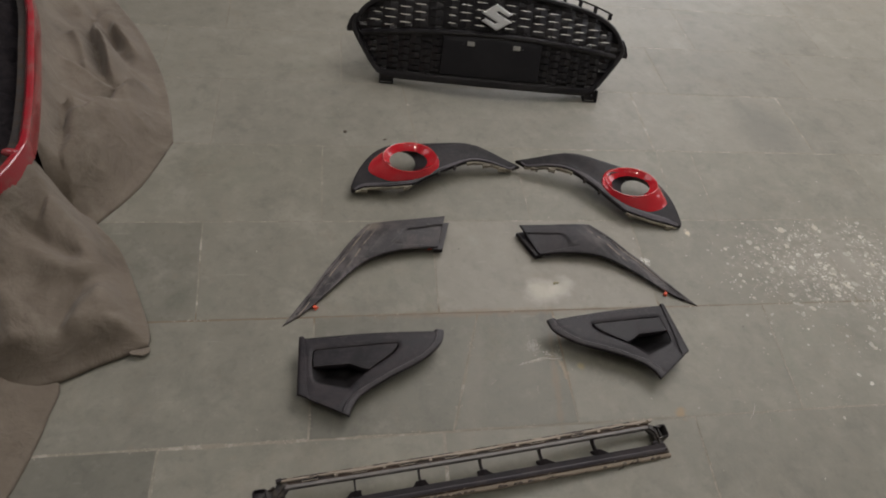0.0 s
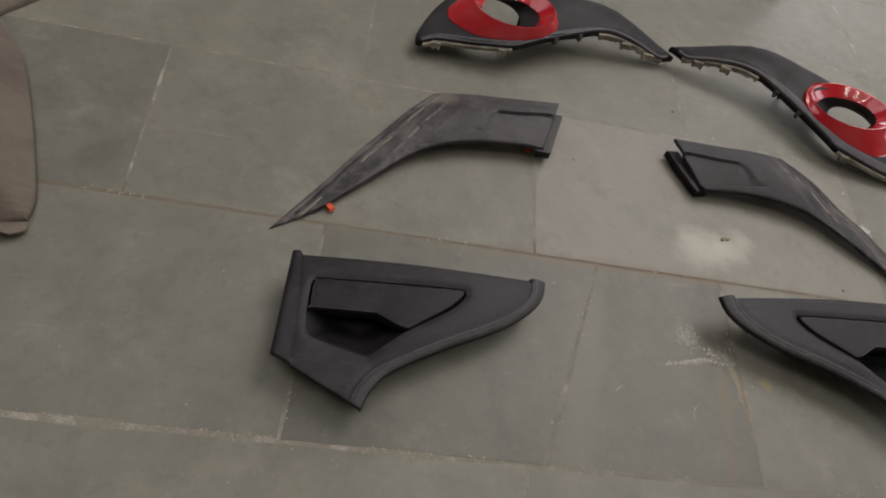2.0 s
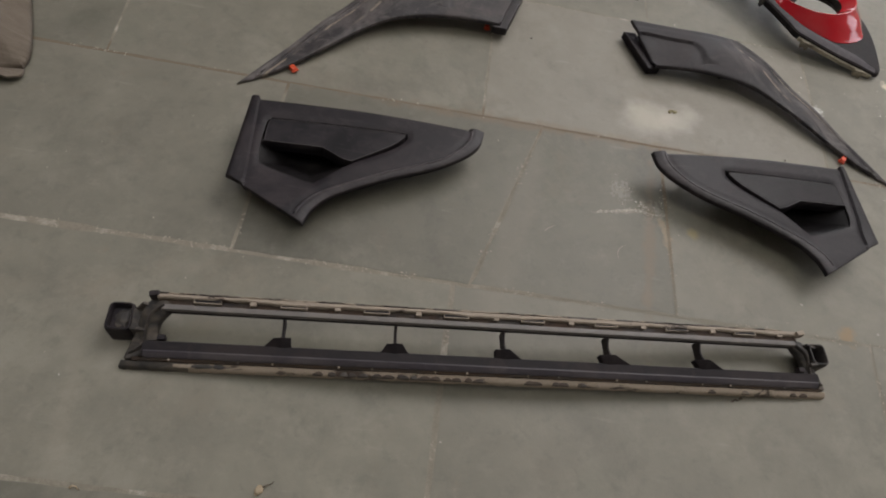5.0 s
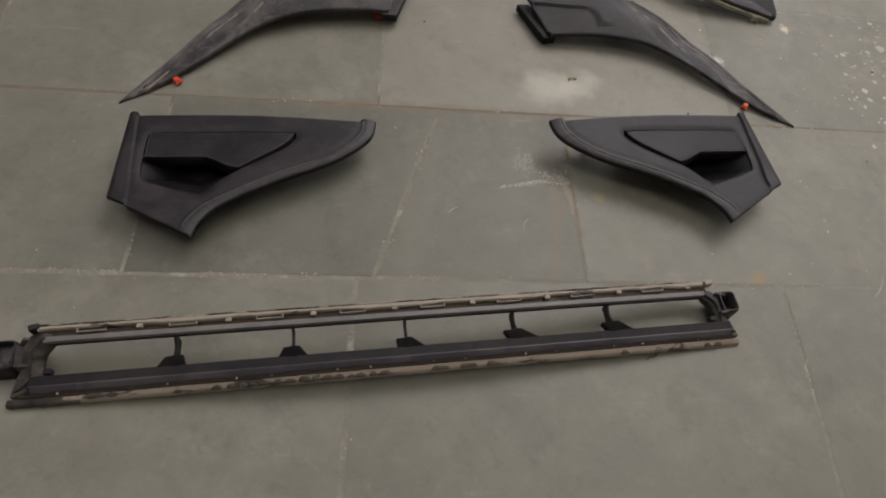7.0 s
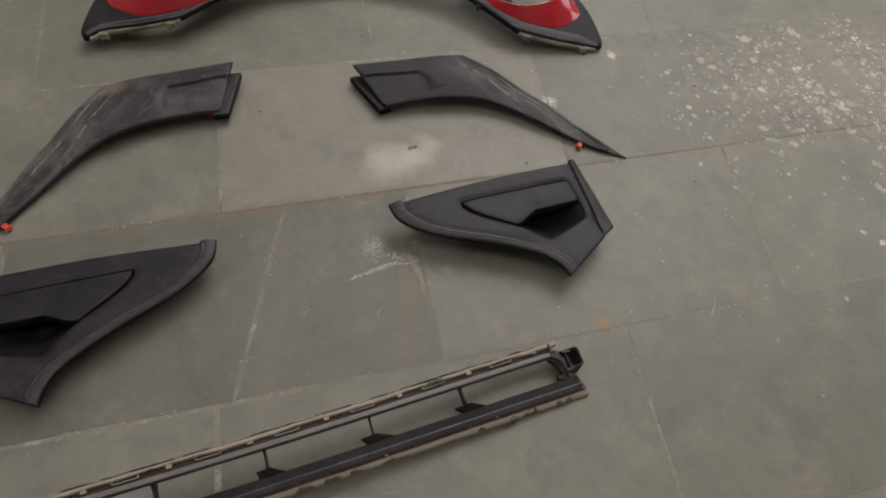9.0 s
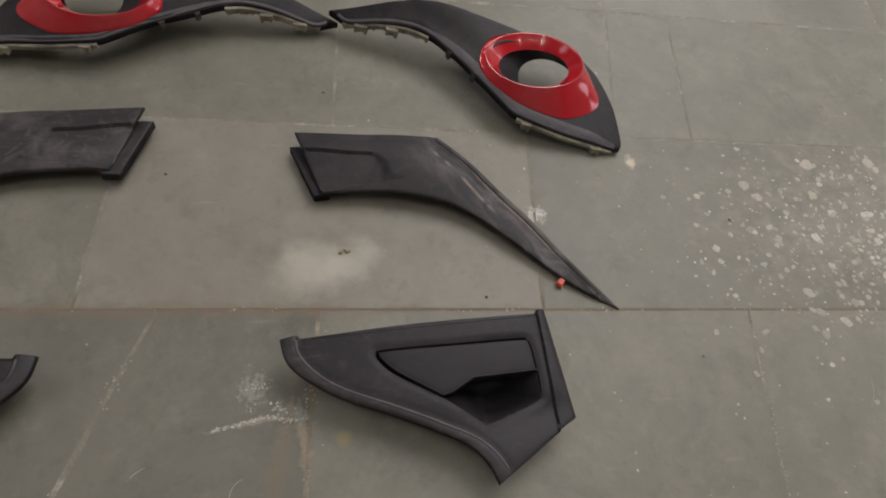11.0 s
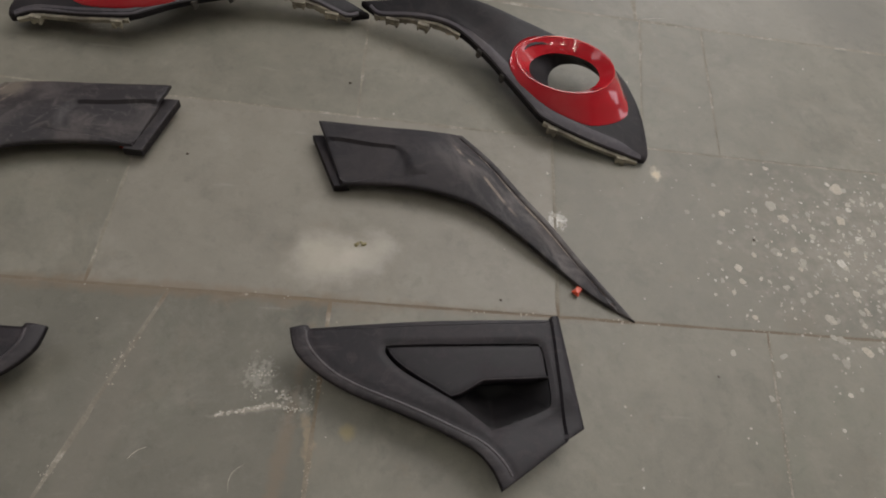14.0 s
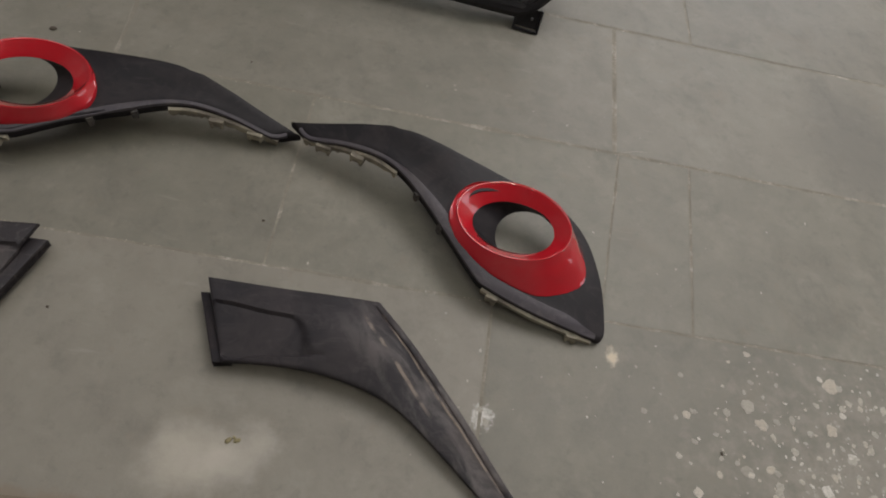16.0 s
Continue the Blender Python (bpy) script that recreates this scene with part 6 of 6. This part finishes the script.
def curl(name, x, y, turn, length, mat, label, seed):
    r = random.Random(seed)
    pts, px, py, a = [], 0.0, 0.0, 0.0
    for k in range(9):
        pts.append((px, py, 0.0016 + 0.002 * math.sin(k * 0.9)))
        a += r.uniform(-0.7, 0.7)
        px, py = px + length / 8 * math.cos(a), py + length / 8 * math.sin(a)
    bm = sweep(pts, lambda s: [(0.0008 * (1.2 - s), -0.0008), (0.0008 * (1.2 - s), 0.0006), (-0.0008 * (1.2 - s), 0.0006), (-0.0008 * (1.2 - s), -0.0008)])
    ob = part(name, bm, mat)
    ob.matrix_world = pose(x, y, 0.0, 0, 0, turn)
    return tagged(ob, label, "debris", "twigs on the floor")

crumb("dirt_crumb", -0.312, 0.674, 0.0060, 1, CRUMB_DARK, DIRT)
crumb("dirt_crumb", -0.192, 0.640, 0.0040, 2, CRUMB_DARK, DIRT)
crumb("dirt_crumb", 0.413, 0.019, 0.0022, 3, CRUMB_DARK, DIRT)
crumb("dirt_crumb", 0.699, -0.067, 0.0018, 4, CRUMB_DARK, DIRT)
crumb("dirt_crumb", 0.805, 0.150, 0.0022, 5, CRUMB_DARK, DIRT)
crumb("dirt_crumb", 0.188, 0.370, 0.0020, 6, CRUMB_DARK, DIRT)
crumb("dirt_crumb", 0.100, 0.652, 0.0018, 7, CRUMB_DARK, DIRT)
crumb("dirt_crumb", -0.019, 0.204, 0.0020, 8, CRUMB_DARK, DIRT)
crumb("leaf_crumb", 0.221, 0.084, 0.0040, 9, CRUMB_STRAW, STRAW)
crumb("leaf_crumb", 0.230, 0.085, 0.0036, 10, CRUMB_STRAW, STRAW)
crumb("leaf_crumb", 0.226, 0.088, 0.0022, 11, CRUMB_STRAW, STRAW)
crumb("leaf_crumb", -0.303, -0.579, 0.0055, 12, CRUMB_TAN, "curled tan scrap of dry leaf on stone floor")
curl("twig", -0.300, -0.575, 30, 0.012, CRUMB_DARK, "short dark curled twig on stone floor", 1)
curl("twig", 0.245, -0.411, -20, 0.020, CRUMB_DARK, "short dark curled twig on stone floor", 2)
curl("twig", 0.256, -0.406, 60, 0.012, CRUMB_DARK, "short dark curled twig on stone floor", 3)
curl("twig", -0.485, -0.597, 80, 0.012, CRUMB_TAN, "short pale dry stalk on stone floor", 4)

# ---------------------------------------------------------------- white paint spattered over the floor
rng = random.Random(77)
verts, faces = [], []


def fleck(x, y, r, height):
    """An irregular flat drip of paint."""
    n = 8 if r < 0.004 else 14
    turn, long = rng.uniform(0, 6.28), rng.uniform(0.6, 1.0)
    ring = []
    for k in range(n):
        a = 2 * math.pi * k / n
        q = r * (0.92 + 0.35 * noise.noise(Vector((x * 300 + 1.3 * math.cos(a), y * 300 + 1.3 * math.sin(a), 0))) + rng.uniform(-0.12, 0.12))
        px, py = q * math.cos(a), q * long * math.sin(a)
        ring.append((x + px * math.cos(turn) - py * math.sin(turn), y + px * math.sin(turn) + py * math.cos(turn)))
    s = len(verts)
    verts.extend((px, py, 0.00006) for px, py in ring)
    top = height * 0.45 + rng.uniform(0.0, 0.00008)
    verts.extend((x + (px - x) * 0.80, y + (py - y) * 0.80, top) for px, py in ring)
    faces.append(tuple(s + n + k for k in range(n)))
    faces.extend((s + k, s + (k + 1) % n, s + n + (k + 1) % n, s + n + k) for k in range(n))


def density(x, y):
    return math.exp(-((x - 1.08) / 0.22) ** 2) * math.exp(-((y - 0.10) / 0.15) ** 2) * max(0.0, 0.50 + 1.15 * noise.noise(Vector((x * 11, y * 11, 3.0))))


made = 0
while made < 1150:
    x, y = rng.uniform(0.70, 1.45), rng.uniform(-0.28, 0.36)
    if y > 0.315 or rng.random() > density(x, y) * 1.3:
        continue
    big = rng.random() * (0.80 if x < 1.03 else 1.0)
    fleck(x, y, rng.uniform(0.0010, 0.0030) if big < 0.62 else rng.uniform(0.003, 0.0062) if big < 0.94 else rng.uniform(0.006, 0.0105), 0.0003)
    made += 1
for _ in range(190):
    x, y = rng.gauss(0.86, 0.26), rng.gauss(-0.05, 0.30)
    if x > 0.32 and -0.62 < y < 0.95:
        fleck(x, y, rng.uniform(0.0008, 0.0024), 0.0006)
for _ in range(70):
    x, y = rng.uniform(-0.7, 0.7), rng.uniform(-0.55, 0.9)
    fleck(x, y, rng.uniform(0.0006, 0.0015), 0.0005)
for x, y, r in ((0.979, 0.263, 0.0130), (0.992, 0.262, 0.0060), (0.966, 0.271, 0.0050), (0.774, 0.199, 0.0050), (0.762, 0.246, 0.0042), (0.820, 0.204, 0.0062), (0.749, 0.188, 0.0040), (0.771, 0.160, 0.0050),
                (0.748, 0.140, 0.0046), (0.799, 0.124, 0.0050), (0.768, 0.100, 0.0066), (0.738, 0.076, 0.0046), (0.769, 0.078, 0.0058), (0.752, 0.059, 0.0054), (0.851, 0.217, 0.0105), (0.866, 0.195, 0.0092),
                (0.880, 0.180, 0.0058), (0.889, 0.201, 0.0060), (0.911, 0.207, 0.0068), (0.836, 0.133, 0.0088), (0.868, 0.139, 0.0070), (0.874, 0.112, 0.0062), (0.870, 0.064, 0.0048), (1.073, 0.280, 0.0066)):
    fleck(x, y, r, 0.0004)
for x, y, r in ((1.020, 0.249, 0.0062), (0.966, 0.201, 0.0090), (0.986, 0.166, 0.0086), (0.892, 0.028, 0.0098), (0.898, -0.003, 0.0095), (0.933, -0.018, 0.0105), (1.004, 0.123, 0.0056), (0.997, 0.098, 0.0064),
                (0.801, -0.033, 0.0066), (0.893, -0.037, 0.0080), (0.946, 0.042, 0.0064), (0.941, 0.122, 0.0084), (0.961, 0.011, 0.0080), (0.768, -0.092, 0.0050), (0.975, -0.245, 0.0080), (0.955, -0.222, 0.0040),
                (0.847, -0.328, 0.0050), (0.258, 0.318, 0.0022), (0.420, 0.690, 0.0030), (0.422, 0.680, 0.0024), (-0.106, 0.815, 0.0030), (0.505, 0.146, 0.0060), (0.497, 0.160, 0.0050), (0.493, 0.235, 0.0030)):
    fleck(x, y, r, 0.0004)
# crumbled chalky scrape beside the panel, and hairline scratches
def scrape(points, per_metre, spread, small, large):
    """Crumbs of dried plaster strewn along a line."""
    for (x0, y0), (x1, y1) in zip(points, points[1:]):
        for _ in range(int(per_metre * math.hypot(x1 - x0, y1 - y0))):
            f = rng.random()
            fleck(x0 + (x1 - x0) * f + rng.gauss(0, spread), y0 + (y1 - y0) * f + rng.gauss(0, spread), rng.uniform(small, large), 0.0004)


scrape([(0.083, -0.147), (0.102, -0.1435), (0.123, -0.138), (0.144, -0.133)], 1250, 0.0011, 0.0007, 0.0020)
scrape([(0.144, -0.133), (0.160, -0.137), (0.185, -0.137)], 1000, 0.0014, 0.0006, 0.0017)
scrape([(0.148, -0.122), (0.164, -0.129)], 1500, 0.0042, 0.0007, 0.0022)
scrape([(0.116, -0.093), (0.137, -0.096), (0.124, -0.104)], 800, 0.0042, 0.0007, 0.0020)
scrape([(0.128, -0.118), (0.119, -0.124)], 1000, 0.0028, 0.0006, 0.0018)
scrape([(0.186, -0.135), (0.184, -0.105), (0.188, -0.090)], 500, 0.0018, 0.0005, 0.0013)


def scratch(x, y, turn, length, bend):
    """A pale hairline scratch in the stone."""
    s, n = len(verts), 10
    for k in range(n + 1):
        a = turn + bend * (k / n - 0.5)
        px = x + length * (k / n - 0.5) * math.cos(turn) - bend * length * (k / n - 0.5) ** 2 * math.sin(turn)
        py = y + length * (k / n - 0.5) * math.sin(turn) + bend * length * (k / n - 0.5) ** 2 * math.cos(turn)
        w = 0.00028 * (1 - abs(2 * k / n - 1) ** 2) + 0.00004
        verts.extend(((px - w * math.sin(a), py + w * math.cos(a), 0.00025), (px + w * math.sin(a), py - w * math.cos(a), 0.00025)))
    faces.extend((s + 2 * k, s + 2 * k + 1, s + 2 * k + 3, s + 2 * k + 2) for k in range(n))


for x, y, turn, length, bend in ((0.111, -0.210, 1.15, 0.030, -0.9), (0.010, -0.190, 0.7, 0.022, -0.5), (0.62, -0.30, 0.9, 0.05, 0.3), (0.35, -0.36, 0.5, 0.03, 0.6), (0.72, 0.62, 0.3, 0.07, -0.3), (-0.20, 0.42, 0.2, 0.05, 0.3), (0.93, -0.12, 1.2, 0.05, 0.4)):
    scratch(x, y, turn, length, bend)
me = bpy.data.meshes.new("paint_spatter")
me.from_pydata(verts, [], faces)
me.materials.append(PAINT_WHITE)
tagged(new("paint_spatter", me), "white paint flecks and drips spattered over stone floor", "paint stains", kind="stuff")

# ---------------------------------------------------------------- stone floor: a bed of grout, and the slabs laid in it
bm = bmesh.new()
box(bm, -4.6, -4.2, -0.10, 4.7, 5.2, -0.0004)
ground = tagged(part("floor", bm, GROUT), "worn grey-green flagstone floor with pale mortar joints", "floor", kind="structure")

ROWS = [-4.0, -3.695, -3.39, -3.08, -2.775, -2.47, -2.16, -1.855, -1.545, -1.235, -0.915, -0.595, -0.301, 0.001, 0.3055, 0.609, 0.922, 1.215, 1.52, 1.825, 2.13, 2.44, 2.745, 3.05, 3.36, 3.665, 3.97, 4.28, 4.59, 5.0]
# joints of the rows in the middle of the floor: place at the lower and at the upper edge of the row
JOINTS = {
    -0.595: [(-1.28, -1.28), (-0.697, -0.698), (-0.128, -0.119), (0.446, 0.469), (1.04, 1.05), (1.63, 1.63)],
    -0.301: [(-1.55, -1.55), (-0.985, -0.985), (-0.403, -0.395), (-0.098, 0.001), (0.188, 0.195), (0.752, 0.787), (1.36, 1.36)],
    0.001: [(-1.26, -1.26), (-0.664, -0.684), (-0.095, -0.084), (0.490, 0.505), (1.085, 1.085), (1.68, 1.68)],
    0.3055: [(-1.53, -1.53), (-0.95, -0.95), (-0.38, -0.38), (0.204, 0.208), (0.655, 0.697), (0.787, 0.817), (1.40, 1.40)],
    0.609: [(-1.28, -1.28), (-0.70, -0.70), (-0.093, -0.120), (0.690, 0.705), (1.29, 1.29)],
    0.922: [(-1.50, -1.50), (-0.90, -0.90), (-0.32, -0.32), (0.28, 0.28), (0.86, 0.86), (1.46, 1.46)],
}
# shades: g green, p pale, w warm, m middling, d dark, one letter a slab from left to right
SHADES = {-0.595: "dmggggg", -0.301: "gggmmggg", 0.001: "gmgwggg", 0.3055: "gggggggg", 0.609: "pppppp", 0.922: "ppppppp"}
STONES = {"g": STONE_GREEN, "p": STONE_PALE, "w": STONE_WARM, "d": STONE_DARK, "m": STONE_MID}
rng = random.Random(5)
far = {"g": bmesh.new(), "p": bmesh.new()}


def slab(bm, quad, lift, worn=False):
    """One flagstone: a worn top, a rounded arris, uneven edges and its sides down into the bed."""
    corners = [Vector(q) for q in quad]
    rim = []
    for a, b in zip(corners, corners[1:] + corners[:1]):
        d = (b - a).normalized()
        inward = Vector((-d.y, d.x))
        k = max(1, int((b - a).length / 0.016)) if worn else 1
        for i in range(k):
            p = a + (b - a) * (i / k)
            off = 0.0
            if worn:
                off = 0.65 * max(0.0, 0.0007 + 0.0016 * noise.noise(Vector((p.x * 22 + d.x * 9, p.y * 22 + d.y * 9, 2.0))) + 0.0013 * noise.noise(Vector((p.x * 75, p.y * 75, 7.0 + d.x))))
                if noise.noise(Vector((p.x * 9 + d.y * 5, p.y * 9, 12.0))) > 0.42:
                    off += 0.0016
            rim.append((p, inward if i else Vector((0, 0)), off, i == 0))
    mid = sum(corners, Vector((0, 0))) / 4
    rings = []
    for shrink, z in ((0.0, -0.012), (0.0, -0.0005), (0.0007, -0.0001), (0.0030, 0.0)):
        ring = []
        for p, inward, off, corner in rim:
            if corner:
                v = p - mid
                q = p - Vector((math.copysign(shrink, v.x), math.copysign(shrink, v.y)))
            else:
                q = p + inward * (off + shrink)
            ring.append(bm.verts.new((q.x, q.y, z + (lift if z > -0.005 else 0))))
        rings.append(ring)
    n = len(rim)
    for r, q in zip(rings, rings[1:]):
        for k in range(n):
            bm.faces.new((r[k], r[(k + 1) % n], q[(k + 1) % n], q[k]))
    bm.faces.new(rings[-1])


for y0, y1 in zip(ROWS, ROWS[1:]):
    joints = JOINTS.get(y0)
    shades = SHADES.get(y0)
    if joints is None:
        x, joints = -2.2 + rng.uniform(0.2, 0.55), []
        while x < 4.3:
            joints.append((x, x + rng.uniform(-0.006, 0.006)))
            x += 0.585 + rng.uniform(-0.02, 0.02)
        shades = "".join("m" if y0 == -0.915 and x < 0.3 else "p" if y0 > 0.6 else "g" for x, _ in joints + [(9, 9)])
    else:
        left, right, a = [], [], joints[0][0] - 0.58
        while a > -2.1:
            left.insert(0, (a, a))
            a -= 0.585
        a = joints[-1][0] + 0.58
        while a < 4.4:
            right.append((a, a))
            a += 0.585
        joints = left + joints + right
        shades = ("p" if y0 > 0.6 else "g") * len(left) + shades + ("p" if y0 > 0.6 else "g") * len(right)
    xs = [(-2.2, -2.2)] + joints + [(4.5, 4.5)]
    for k, (a, b) in enumerate(zip(xs, xs[1:])):
        g = 0.0006 + rng.uniform(0, 0.0006)
        quad = [(a[0] + g, y0 + g), (b[0] - g, y0 + g), (b[1] - g, y1 - g), (a[1] + g, y1 - g)]
        lift = rng.uniform(-0.0004, 0.0)
        near = -1.6 < (a[0] + b[0]) / 2 < 1.9 and -1.0 < (y0 + y1) / 2 < 1.9
        kind = shades[k]
        if near:
            bm = bmesh.new()
            slab(bm, quad, lift, True)
            part("slab", bm, STONES[kind], ground)
        else:
            slab(far["p" if kind in "pw" else "g"], quad, lift)
for y0, y1 in zip(ROWS, ROWS[1:]):
    for k in range(4):
        x = -4.4 + 0.55 * k
        slab(far["p" if y0 > 0.6 else "g"], [(x + 0.001, y0 + 0.001), (x + 0.549, y0 + 0.001), (x + 0.549, y1 - 0.001), (x + 0.001, y1 - 0.001)], 0.0)
for kind, bm in far.items():
    tagged(part("outer_slabs", bm, STONES[kind], ground), kind="stuff")

# broken bits of pale mortar smeared along the joints
verts, faces = [], []
rng = random.Random(41)


def mortar(x0, y0, x1, y1, per_metre, spread, big):
    length = math.hypot(x1 - x0, y1 - y0)
    for _ in range(int(per_metre * length)):
        f = rng.random()
        x, y = x0 + (x1 - x0) * f, y0 + (y1 - y0) * f
        if noise.noise(Vector((x * 11, y * 11, 4.0))) + 0.35 * noise.noise(Vector((x * 40, y * 40, 9.0))) < 0.02:
            continue
        fleck(x + rng.gauss(0, spread), y + rng.gauss(0, spread), rng.uniform(0.0004, big), 0.00012)


for x0, y0, x1, y1, per_metre, spread, big in ((-1.3, -0.301, 1.5, -0.301, 330, 0.0026, 0.0016), (-1.3, 0.3055, 1.3, 0.3055, 160, 0.0014, 0.0014), (-0.8, 0.001, 1.1, 0.001, 110, 0.0020, 0.0020), (-1.2, 0.609, 1.3, 0.609, 90, 0.0014, 0.0018),
                                               (-0.128, -0.595, -0.119, -0.301, 620, 0.0022, 0.0018), (-0.098, -0.301, 0.001, 0.001, 620, 0.0045, 0.0016), (0.188, -0.301, 0.195, 0.001, 340, 0.0034, 0.0016), (0.752, -0.301, 0.787, 0.001, 300, 0.0016, 0.0016),
                                               (-0.697, -0.595, -0.698, -0.301, 300, 0.0016, 0.0016), (-0.403, -0.301, -0.395, 0.001, 160, 0.0016, 0.0020), (-0.095, 0.001, -0.084, 0.3055, 120, 0.0014, 0.0018), (0.446, -0.595, 0.469, -0.301, 200, 0.0016, 0.0020)):
    mortar(x0, y0, x1, y1, per_metre, spread, big)
me = bpy.data.meshes.new("mortar_crumbs")
me.from_pydata(verts, [], faces)
me.materials.append(MORTAR)
tagged(new("mortar_crumbs", me), "pale crumbled mortar smeared along the slab joints", "mortar", kind="stuff")
